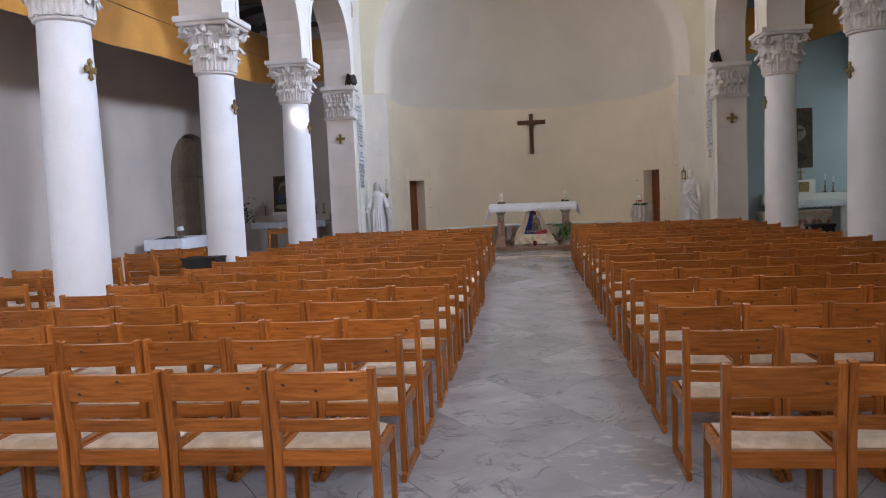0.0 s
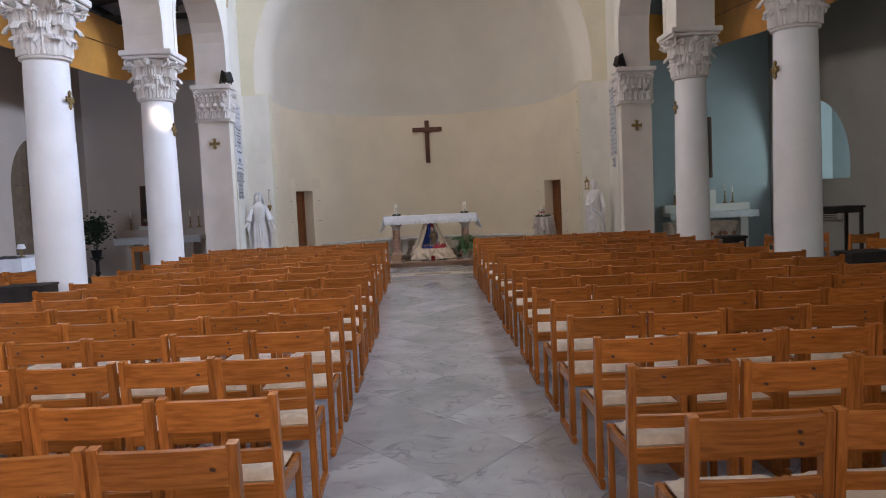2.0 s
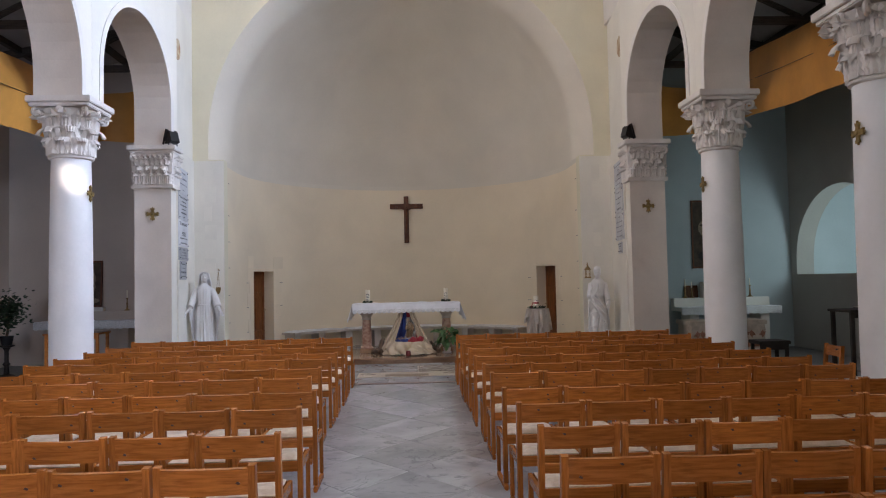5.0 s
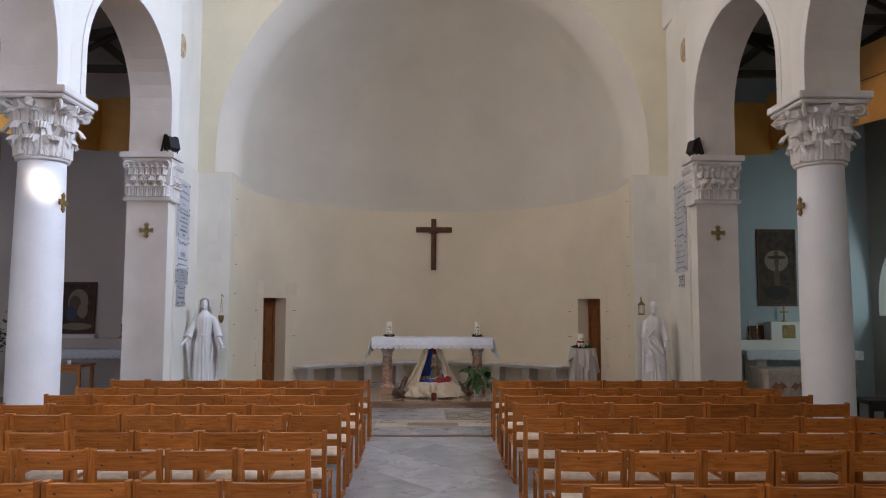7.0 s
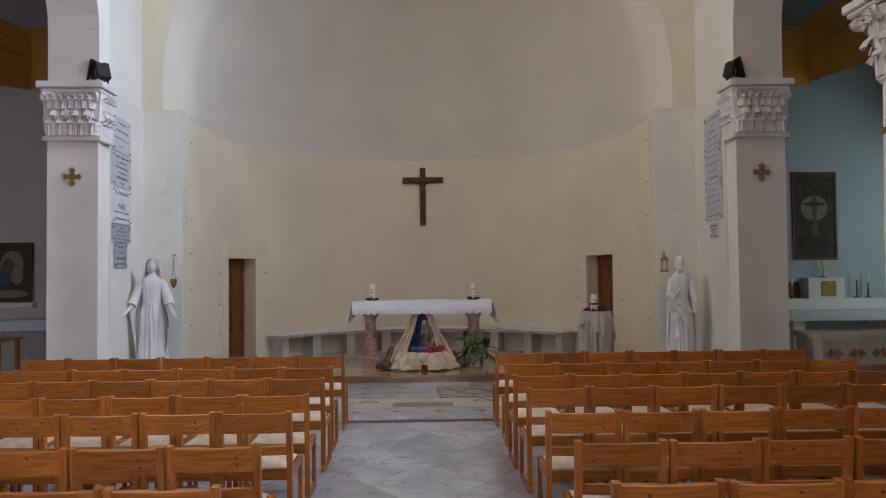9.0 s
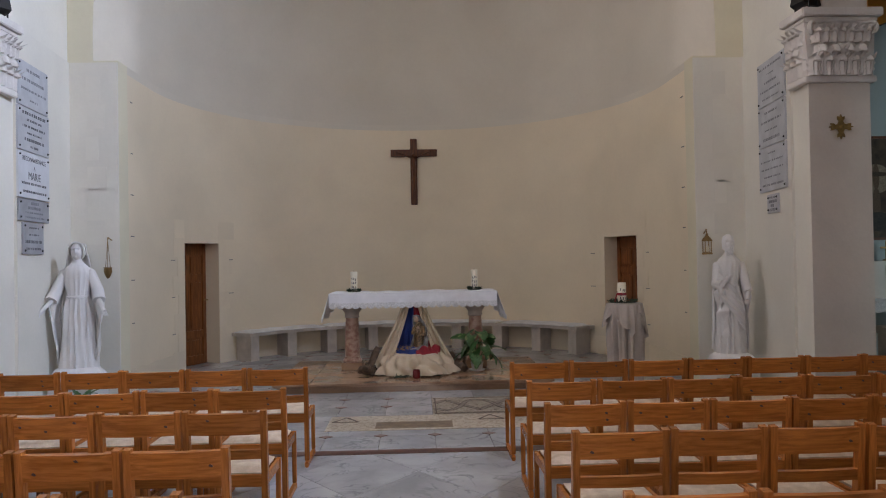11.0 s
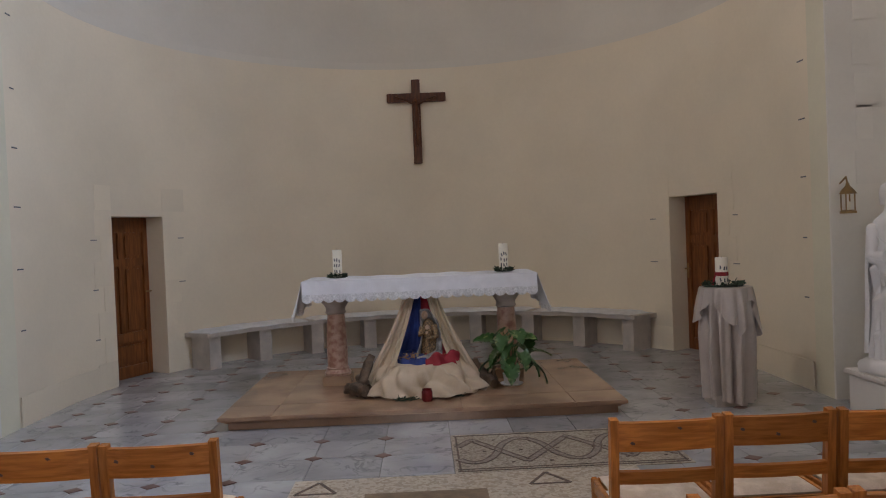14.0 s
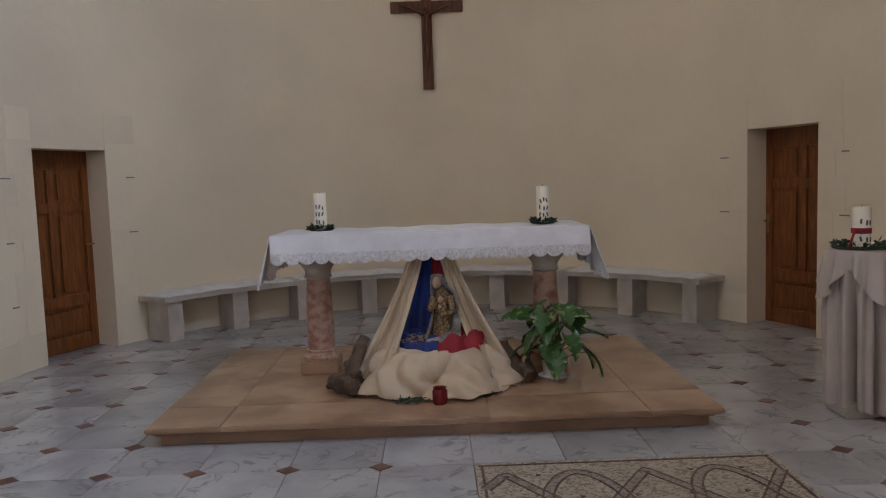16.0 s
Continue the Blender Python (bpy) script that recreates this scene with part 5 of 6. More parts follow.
    for p in arms:
        d = (Vector(p[3]) - Vector(p[2])).normalized()
        ball((p[0][0], p[0][1], p[0][2] - 0.004), 0.062, bm, (1, 1, 0.9))
        tube(p[:3], [0.056, 0.068, 0.074] if left else [0.058, 0.062, 0.055], 12, bm)
        tube([Vector(p[2]) - d * 0.05, Vector(p[3]) - d * 0.02], [0.036, 0.025], 10, bm)
        tube([Vector(p[3]) - d * 0.025, Vector(p[3]) + d * 0.03], [0.026, 0.03], 10, bm)
        for n in range(4):
            side_v = Vector((0, 0, 1)).cross(d).normalized() * (0.013 * (n - 1.5))
            tube([Vector(p[3]) + d * 0.025 + side_v, Vector(p[3]) + d * 0.08 + side_v * 1.3 + Vector((0, 0, -0.015))], [0.009, 0.006], 6, bm)
        tube([p[1], (p[2][0], p[2][1] + 0.05, p[2][2] - 0.06), (p[2][0], p[2][1] + 0.06, p[2][2] - 0.26)], [0.065, 0.06, 0.012], 8, bm)
    for v in bm.verts:
        if v.co.z < 1.30:
            p = Vector((v.co.x * 11, v.co.y * 11, v.co.z * 4.5))
            v.co += 0.013 * noise.noise_vector(p) * (2.0 if v.co.z < 0.1 else 1.0)
    for v in bm.verts:
        v.co.z = max(0.0, v.co.z) if v.co.z < 0.02 else v.co.z
    ob = part("statue", bm, STATUE, None, "", 60)
    ob.matrix_basis = m
    return ob


for side in (-1, 1):
    x, y = (-3.99, 18.9) if side < 0 else (3.76, 18.95)
    pd = thing("statue_pedestal", "low white painted stone pedestal for a statue", "pedestal", pose(x, y, 0), "statue pedestals")
    part("block", B(-0.24, 0.24, -0.26, 0.26, 0, 0.31, 0.01), PLASTER, pd)
    part("top", B(-0.27, 0.27, -0.29, 0.29, 0.311, 0.35, 0.008), PLASTER, pd)
    tagged(statue(pose(x, y, 0.351, 0, 0, 10 if side < 0 else -12) @ Matrix.Diagonal((0.95 if side < 0 else 0.86, 0.92, 1.0 if side < 0 else 0.975, 1)), side < 0), "white plaster statue of a veiled robed figure with open arms" if side < 0 else "white plaster statue of a bearded robed figure", "statue")
    q = random.Random(40 + side)
    low = thing("low_plant", "low green leafy plant on the floor beside a statue", "plant", pose(x - side * 0.25, 18.42, 0), "low plants")
    part("pot", lathe([(0.08, 0), (0.1, 0.12), (0.085, 0.118)], 16), GREYSTONE, low)
    for k in range(16):
        a = q.uniform(0, 6.28)
        lf = part("leaf", big_leaf(0.07, 0.17), LEAF, low, "", 60)
        lf.matrix_basis = pose(0.04 * math.cos(a), 0.04 * math.sin(a), 0.11 + q.uniform(0, 0.1), q.uniform(15, 55), 0, math.degrees(a) - 90)

# ---- hanging lamp and lantern ----
hl = thing("hanging_lamp", "small brass hanging lamp on chains by the jamb", "lamp", pose(-3.86, ARCH_Y - 0.056, 0))
part("bracket", tube([(0.0, 0.025, 1.97), (0.0, -0.09, 2.0), (0.0, -0.1, 1.97)], 0.008), BRASS, hl)
for s in (-1, 0, 1):
    part("chain", tube([(0, -0.1, 1.97), (0.03 * s, -0.1 - 0.02 * (s == 0), 1.62)], 0.003, 5), BRASS, hl)
part("bowl", lathe([(0.01, 1.49), (0.03, 1.52), (0.05, 1.58), (0.045, 1.62), (0.052, 1.63), (0.03, 1.625)], 18, (0, -0.1, 0)), BRASS, hl, "", 40)
ln = thing("wall_lantern", "small brass lantern on a wall bracket by the jamb", "lantern", pose(3.70, ARCH_Y - 0.06, 0))
part("bracket", tube([(0.0, 0.035, 1.93), (-0.02, -0.1, 1.98), (-0.02, -0.12, 1.92)], 0.008), BRASS, ln)
part("roof", lathe([(0.075, 1.83), (0.05, 1.87), (0.02, 1.9), (0.012, 1.93)], 8, (-0.02, -0.12, 0)), BRASS, ln)
part("floor", lathe([(0.07, 1.66), (0.07, 1.68), (0.05, 1.69)], 8, (-0.02, -0.12, 0)), BRASS, ln)
for k in range(4):
    a = math.pi / 4 + k * math.pi / 2
    part("post", tube([(-0.02 + 0.055 * math.cos(a), -0.12 + 0.055 * math.sin(a), 1.68), (-0.02 + 0.055 * math.cos(a), -0.12 + 0.055 * math.sin(a), 1.84)], 0.006, 6), BRASS, ln)
part("candle", lathe([(0.022, 1.69), (0.022, 1.76), (0.005, 1.765)], 10, (-0.02, -0.12, 0)), WAX, ln)

# ---- roof timbers and orange sheeting over the aisles ----
def lower_edge(y, side):
    if side < 0:
        return float(np.interp(y, (-3, 11.4, 14, 17, 18.3, 20, 21), (4.05, 4.22, 4.34, 4.45, 4.51, 4.76, 4.90)))
    return float(np.interp(y, (-3, 10, 15, 17.1, 19.4, 21), (4.2, 4.42, 4.59, 4.68, 4.88, 5.0)))


def upper_edge(y, side):
    if side < 0:
        return float(np.interp(y, (-3, 14, 18, 21), (5.2, 5.52, 5.76, 5.90)))
    return float(np.interp(y, (-3, 11, 16, 18.3, 21), (5.35, 5.6, 5.86, 6.05, 6.15)))


for side in (-1, 1):
    X = AISLE_X[side]
    xb = side * 6.85
    p, q = sorted((OUT_X[side], X))
    for k in range(9):
        y = -1.6 + 2.6 * k
        bm = bmesh.new()
        prism([(OUT_X[side], 6.96), (X, 6.22), (X, 6.08), (OUT_X[side], 6.82)], "y", y - 0.07, y + 0.07, bm)
        tr = thing("roof_truss", "dark timber lean-to roof truss over the aisle", "roof truss", group="aisle roof trusses")
        part("rafter", bm, ROOFWOOD, tr)
        part("tie_beam", B(p, q, y - 0.06, y + 0.06, 5.98, 6.10, 0.006), ROOFWOOD, tr)
        part("strut", tube([(xb, y, 6.1), (OUT_X[side] + side * 0.5, y, 6.8)], 0.05, 6), ROOFWOOD, tr)
    for x in (OUT_X[side] + side * 1.2, OUT_X[side] + side * 2.6):
        z = 6.86 - abs(x - OUT_X[side]) * 0.2
        pu = part("roof_purlin", B(x - 0.05, x + 0.05, BACK_Y, END_Y, z + 0.0, z + 0.12), ROOFWOOD)
        tagged(pu, "dark timber purlin under the aisle roof", "purlin", "aisle roof purlins")
    beam = part("gallery_beam", B(min(xb, xb + side * 0.14), max(xb, xb + side * 0.14), BACK_Y, END_Y, 5.04, 5.26), ROOFWOOD)
    tagged(beam, "long dark timber beam spanning the aisle behind orange sheeting", "beam", "aisle beams")

    sheeting = thing("orange_sheeting", "orange cloth sheeting stretched along a beam over the aisle", "sheeting", group="orange sheeting")

    def cloth_f(u, v, side=side, xb=xb):
        y = BACK_Y + 0.05 + (END_Y - 0.12 - BACK_Y) * u
        zl, zu = lower_edge(y, side), upper_edge(y, side)
        crease = 0.02 * math.sin(y * 2.1 + v * 2) + 0.02 * noise.noise(Vector((y * 1.3, v * 3, side))) + 0.03 * max(0, math.sin(y * 1.27)) ** 6
        return Vector((xb - side * (0.03 + crease + 0.02 * math.sin(v * math.pi)), y, zl + (zu - zl) * v + 0.02 * math.sin(y * 1.7) * (v - 0.5)))
    part("long_cloth", sheet(cloth_f, 150, 10, 0.006), ORANGE, sheeting, "", 60)

    def seam(y):
        return (xb - side * 0.075, y, lower_edge(y, side) * 0.45 + upper_edge(y, side) * 0.55)
    part("cord", tube([seam(y) for y in np.linspace(BACK_Y + 0.1, END_Y - 0.2, 40)], 0.006, 5), BLACK, sheeting, "dark cord across the cloth")

    def end_f(u, v, side=side, xb=xb):
        x = xb + (OUT_X[side] - xb) * u
        zl, zu = 4.92 - 0.1 * u, 5.95 + 0.15 * u
        return Vector((x, END_Y - 0.10 - 0.03 * math.sin(u * 14), zl + (zu - zl) * v))
    part("end_cloth", sheet(end_f, 30, 8, 0.006), ORANGE, sheeting, "", 60)
    for k in range(12):
        y = 1.0 + 1.7 * k
        part("tie", tube([(xb, y, upper_edge(y, side) - 0.02), (xb + side * 0.02, y + 0.02, upper_edge(y, side) + 0.13)], 0.006, 5), BLACK, sheeting)

# ---- west aisle ----
cu = thing("recess_curtain", "brown curtain hanging in folds in an arched wall recess", "curtain")
def cur(u, v):
    y = 17.56 + 1.75 * u
    top = min(3.32, 2.2 + math.sqrt(max(0.0, 1.3 ** 2 - (y - 18.8) ** 2)) * 0.9)
    return Vector((-8.98 + 0.05 * math.sin(u * 40), y, 0.03 + (top - 0.06) * v))
part("cloth", sheet(cur, 90, 10, 0.01), CURTAIN, cu, "", 60)
part("rod", tube([(-8.98, 17.52, 2.3), (-8.98, 20.08, 2.3)], 0.012), BLACK, cu)


def aisle_chairs(spots, label):
    for x, y, r in spots:
        c = copy_thing(chair, pose(x, y, 0, 0, 0, r))
        c["group"], c["label"] = "aisle chairs", label


aisle_chairs([(-5.5 - 0.52 * n, y + rnd.uniform(-0.05, 0.05), rnd.uniform(-3, 3)) for y in (6.3, 7.2, 8.1, 9.0, 9.9, 10.8, 11.7, 12.6) for n in range(3)], "light pine chair with a cream pad in the side aisle")
aisle_chairs([(5.05, 12.9, 82), (5.35, 12.35, 15), (5.75, 13.0, 150), (6.2, 12.4, 10), (5.9, 11.4, -70), (5.7, 9.4, 0), (6.25, 9.4, 0), (6.8, 9.4, 0)], "brown pine chair standing loosely in the side aisle")


def box_table(name, label, cat, x0, x1, y0, y1, h, mt, thick=0.035, leg=0.05):
    t = thing(name, label, cat, pose((x0 + x1) / 2, (y0 + y1) / 2, 0))
    w, d = (x1 - x0) / 2, (y1 - y0) / 2
    part("tabletop", B(-w, w, -d, d, h - thick, h, 0.006), mt, t)
    for sx in (-1, 1):
        for sy in (-1, 1):
            cx, cy2 = sx * (w - leg), sy * (d - leg)
            part("leg", B(cx - leg / 2, cx + leg / 2, cy2 - leg / 2, cy2 + leg / 2, 0, h - thick, 0.004), mt, t)
    part("apron", B(-w + leg, w - leg, -d + leg * 0.6, -d + leg * 0.6 + 0.02, h - thick - 0.08, h - thick), mt, t)
    return t


def chest(x, y, w, d, h):
    c = thing("wooden_box", "dark wooden box standing beside a column", "box", pose(x, y, 0), "dark boxes")
    part("body", B(-w / 2, w / 2, -d / 2, d / 2, 0.0, h - 0.03, 0.006), BLACKWOOD, c)
    part("lid", B(-w / 2 - 0.012, w / 2 + 0.012, -d / 2 - 0.012, d / 2 + 0.012, h - 0.029, h, 0.006), BLACKWOOD, c)
    return c


chest(-4.76, 10.3, 0.5, 0.38, 0.80)
chest(5.1, 10.5, 0.5, 0.4, 0.72)


def cloth_table(name, label, x0, x1, y0, y1, h, mt):
    t = box_table(name, label, "table", x0, x1, y0, y1, h, DARKWOOD)
    w, d = (x1 - x0) / 2 + 0.012, (y1 - y0) / 2 + 0.012
    part("cloth_top", B(-w, w, -d, d, h + 0.001, h + 0.006), mt, t)
    for s in (-1, 1):
        def fr(u, v, s=s):
            return Vector((-w + 2 * w * u, s * (d + 0.006 + 0.012 * math.sin(u * 22) * v), h + 0.004 - 0.24 * v))
        part("cloth_drop", sheet(fr, 40, 5, 0.004), mt, t, "", 60)

        def sd(u, v, s=s):
            return Vector((s * (w + 0.006 + 0.012 * math.sin(u * 16) * v), -d + 2 * d * u, h + 0.004 - 0.24 * v))
        part("cloth_drop", sheet(sd, 24, 5, 0.004), mt, t, "", 60)
    return t


tb = cloth_table("side_table", "side table with a white cloth by the aisle wall", -8.55, -7.7, 15.6, 17.2, 0.82, LINEN)
lp = thing("table_lamp", "small white table lamp on a side table", "lamp", pose(-8.1, 16.4, 0.827))
part("foot", lathe([(0.07, 0), (0.07, 0.015), (0.015, 0.03), (0.015, 0.16)], 16), BRASS, lp)
part("shade", lathe([(0.05, 0.15), (0.085, 0.16), (0.06, 0.24), (0.05, 0.245)], 18), LINEN, lp)
bk = part("folded_cloth", sheet(lambda u, v: Vector((-8.4 + 0.55 * u, 15.72 + 0.45 * v, 0.83 + 0.05 * math.sin(u * math.pi) * math.sin(v * math.pi) + 0.006 * math.sin(u * 20))), 16, 10, 0.006), BLACK, None, "", 60)
tagged(bk, "folded black cloth on the side table", "cloth")


def candlestick(x, y, z, h, mt=None):
    c = thing("candlestick", "dark brass candlestick with a thin white candle", "candlestick", pose(x, y, z), "altar candlesticks")
    part("stick", lathe([(0.06, 0), (0.06, 0.012), (0.02, 0.04), (0.014, h * 0.3), (0.024, h * 0.34), (0.012, h * 0.4), (0.012, h * 0.58), (0.035, h * 0.62), (0.012, h * 0.63)], 16), BRASS, c, "", 40)
    part("candle", lathe([(0.013, h * 0.63), (0.013, h), (0.004, h + 0.005)], 10), WAX, c)
    return c


def side_altar(xc, w, back_y, tall, stone):
    a = thing("side_altar", "white marble side altar with a raised shelf", "altar", pose(xc, back_y, 0), "side altars")
    for s in (-1, 1):
        part("support", B(s * w * 0.36 - 0.1, s * w * 0.36 + 0.1, -0.62, -0.05, 0, 0.88, 0.01), stone, a)
    part("table_slab", B(-w / 2, w / 2, -0.72, -0.02, 0.881, 0.96, 0.008), PLASTER, a)
    part("shelf", B(-w / 2, w / 2, -0.22, -0.005, 0.961, 1.16, 0.008), stone, a)
    if tall:
        part("tabernacle", B(-0.42, 0.22, -0.24, -0.008, 1.161, 1.52, 0.01), PLASTER, a)
        part("tabernacle_door", B(-0.2, 0.06, -0.256, -0.242, 1.2, 1.46, 0.006), GILT, a, "dull gilt tabernacle door")

    def lf(u, v):
        return Vector((-w / 2 - 0.02 + (w + 0.04) * u, -0.735 - 0.006 * math.sin(u * 40), 0.97 - 0.15 * v - 0.02 * v * abs(math.sin(u * 50))))
    cl = part("altar_cloth", sheet(lf, 150, 4, 0.004), LACE, None, "", 60)
    cl.matrix_basis = pose(xc, back_y, 0)
    tagged(cl, "white lace cloth hanging over a side altar edge", "altar cloth", "side altar cloths")
    top = part("cloth_top", B(-w / 2 - 0.02, w / 2 + 0.02, -0.735, -0.23, 0.962, 0.972), LINEN, cl)
    return a


side_altar(-6.85, 2.1, END_Y, False, GREYWALL)
side_altar(7.05, 2.2, END_Y, True, PLASTER)
for x in (-7.7, -6.2, -5.98):
    candlestick(x, END_Y - 0.12, 1.162, 0.44)
for x, h in ((6.25, 0.42), (7.55, 0.5), (7.75, 0.42), (6.4, 0.36)):
    candlestick(x, END_Y - 0.12, 1.162, h)
ac = thing("altar_cross", "small brass cross standing on the tabernacle", "cross", pose(6.95, END_Y - 0.12, 1.522))
part("upright", B(-0.014, 0.014, -0.014, 0.014, 0, 0.3, 0.003), BRASS, ac)
part("crossbar", B(-0.09, 0.09, -0.012, 0.012, 0.18, 0.21, 0.003), BRASS, ac)
part("foot", lathe([(0.06, 0), (0.05, 0.02), (0.02, 0.03)], 12), BRASS, ac)
ml = thing("framed_relief", "small dark framed panel on a side altar shelf", "frame", pose(6.42, END_Y - 0.03, 1.162, -8))
part("frame", B(-0.16, 0.16, -0.03, 0.0, 0.0, 0.28, 0.01), DARKWOOD, ml)


def picture(name, label, m, w, h, blocks, frame_mat, ground):
    pc = thing(name, label, "picture", m)
    part("panel", B(-w / 2, w / 2, -0.012, 0.0, 0, h), ground, pc, "dark brown picture ground")
    for x0, x1, z0, z1 in ((-w / 2, w / 2, 0, 0.04), (-w / 2, w / 2, h - 0.04, h), (-w / 2, -w / 2 + 0.04, 0.041, h - 0.041), (w / 2 - 0.04, w / 2, 0.041, h - 0.041)):
        part("frame", B(x0, x1, -0.03, -0.013, z0, z1, 0.004), frame_mat, pc)
    for k, (x, z, rx, rz, mt) in enumerate(blocks):
        bm = lathe([(1.0, 0), (1.0, 0.003)], 24)
        ob = part("painted_shape", bm, mt, pc)
        ob.matrix_basis = pose(x, -0.0135 - 0.0012 * k, z, 90, 0, 0) @ Matrix.Diagonal((rx, rz, 1, 1))
    return pc


BROWN = material("dark_brown_textile", (0.07, 0.045, 0.03), 0.85, grain=0.3, scale=9)
PALE = material("pale_umber_paint_and_glare", (0.26, 0.20, 0.14), 0.8, grain=0.25, scale=12)
UMBER = material("umber_paint", (0.13, 0.08, 0.05), 0.8, grain=0.3, scale=12)
DULLBLUE = material("dull_blue_paint", (0.06, 0.08, 0.12), 0.8, grain=0.3, scale=12)
picture("wall_hanging", "dark brown textile wall hanging with a pale round motif", pose(6.88, END_Y - 0.003, 1.83), 0.80, 1.56, ((0, 0.92, 0.24, 0.22, PALE), (0, 0.95, 0.05, 0.2, UMBER), (0, 0.99, 0.2, 0.035, BROWN), (0, 0.55, 0.06, 0.24, UMBER), (0, 0.28, 0.26, 0.14, BLACKWOOD)), DARKWOOD, BROWN)
# the low wide pale ellipse is glare on the picture, painted as a shape
picture("framed_painting", "dark framed painting leaning above the side altar", pose(-7.1, END_Y - 0.09, 1.25, -4), 0.70, 1.02, ((0, 0.62, 0.2, 0.26, PALE), (-0.06, 0.55, 0.12, 0.2, UMBER), (0.1, 0.45, 0.1, 0.15, PALE), (-0.12, 0.4, 0.1, 0.14, DULLBLUE), (0, 0.14, 0.3, 0.07, PALE)), DARKWOOD, BROWN)
part("picture_shelf", B(-7.5, -6.7, END_Y - 0.16, END_Y, 1.162, 1.24, 0.004), PLASTER)
tagged(bpy.data.objects["picture_shelf"], "small plastered ledge under the painting", "shelf")

# tea light table, stool, clipped tree
tt = box_table("tealight_table", "light wooden table with tea lights before the side altar", "table", -6.6, -5.6, 17.9, 18.45, 0.86, PINE)
for k in range(3):
    tl2 = thing("tealight", "small tea light in a glass cup", "candle", pose(-6.35 + 0.22 * k, 18.15, 0.86), "tea lights")
    part("cup", lathe([(0.028, 0), (0.036, 0.06), (0.032, 0.058), (0.026, 0.01)], 14), LINEN, tl2)
    part("wax", lathe([(0.024, 0.012), (0.025, 0.035), (0.005, 0.036)], 12), WAX, tl2)
tree = thing("pot_tree", "small dark green leafy tree in a black pot on a stand", "plant", pose(-7.77, 18.95, 0) @ Matrix.Diagonal((1.3, 1.3, 1.0, 1)))
part("stand_column", lathe([(0.11, 0.0), (0.12, 0.02), (0.04, 0.05), (0.03, 0.2), (0.055, 0.24), (0.03, 0.28), (0.03, 0.5), (0.06, 0.56), (0.11, 0.58), (0.11, 0.60)], 16), BLACKWOOD, tree, "dark turned wooden stand", 40)
part("pot", lathe([(0.07, 0.601), (0.095, 0.76), (0.10, 0.78), (0.085, 0.77)], 18), BLACK, tree, "black pot", 40)
part("trunk", tube([(0, 0, 0.76), (0.02, 0, 0.9), (-0.01, 0.01, 1.05), (0, 0, 1.25)], [0.02, 0.018, 0.016, 0.012], 8), BARK, tree)
q = random.Random(21)
bm = bmesh.new()
for k in range(700):
    p = Vector((q.gauss(0, 0.105), q.gauss(0, 0.11), 1.27 + q.gauss(0, 0.15)))
    d = Vector((q.uniform(-1, 1), q.uniform(-1, 1), q.uniform(-0.8, 0.5))).normalized() * q.uniform(0.05, 0.1)
    w = d.orthogonal().normalized() * 0.022
    bm.faces.new([bm.verts.new(c) for c in (p, p + d * 0.5 + w, p + d, p + d * 0.5 - w)])
part("crown", bm, DARKLEAF, tree)
for k in range(7):
    a = k * 0.9
    part("branch", tube([(0, 0, 1.0 + 0.04 * k), (0.16 * math.cos(a), 0.16 * math.sin(a), 1.15 + 0.05 * k)], [0.008, 0.004], 5), BARK, tree)

# ---- east aisle ----
box_table("piano_stool", "black wooden stool beside a column", "stool", 5.12, 5.58, 14.9, 15.3, 0.68, BLACKWOOD, 0.05, 0.045)
box_table("dark_table", "tall dark wooden table in the side aisle", "table", 5.86, 7.1, 13.85, 14.4, 1.16, BLACKWOOD)
fc = thing("patterned_chest", "stone chest with a carved leaf pattern in red and white", "chest", pose(5.75, 17.8, 0))
part("body", B(-0.68, 0.68, -0.34, 0.34, 0.0, 0.76, 0.008), material("cream_carved_stone", (0.56, 0.47, 0.38), 0.8, grain=0.15, scale=8), fc)
part("lid", B(-0.71, 0.71, -0.37, 0.37, 0.761, 0.84, 0.01), bpy.data.materials["cream_carved_stone"], fc)
RUST = material("rust_red_pattern", (0.34, 0.16, 0.10), 0.8, grain=0.2, scale=10)
for row, z in enumerate((0.12, 0.56)):
    for k in range(9):
        lf = part("carved_leaf", big_leaf(0.09, 0.16), RUST, fc, "rust red carved leaf")
        lf.matrix_basis = pose(-0.6 + 0.15 * k, -0.345, z, 90, 35 if (k + row) % 2 else -35, 0)
part("band", B(-0.682, 0.682, -0.346, -0.341, 0.36, 0.44), RUST, fc)
nb = part("radiator", B(8.70, 8.79, 17.6, 18.5, 0.75, 1.0, 0.01), GREYSTONE)
tagged(nb, "grey slatted heater on the aisle wall", "heater")
for k in range(5):
    part("slat", B(8.685, 8.699, 17.63, 18.47, 0.78 + 0.045 * k, 0.80 + 0.045 * k), BLACK, nb)

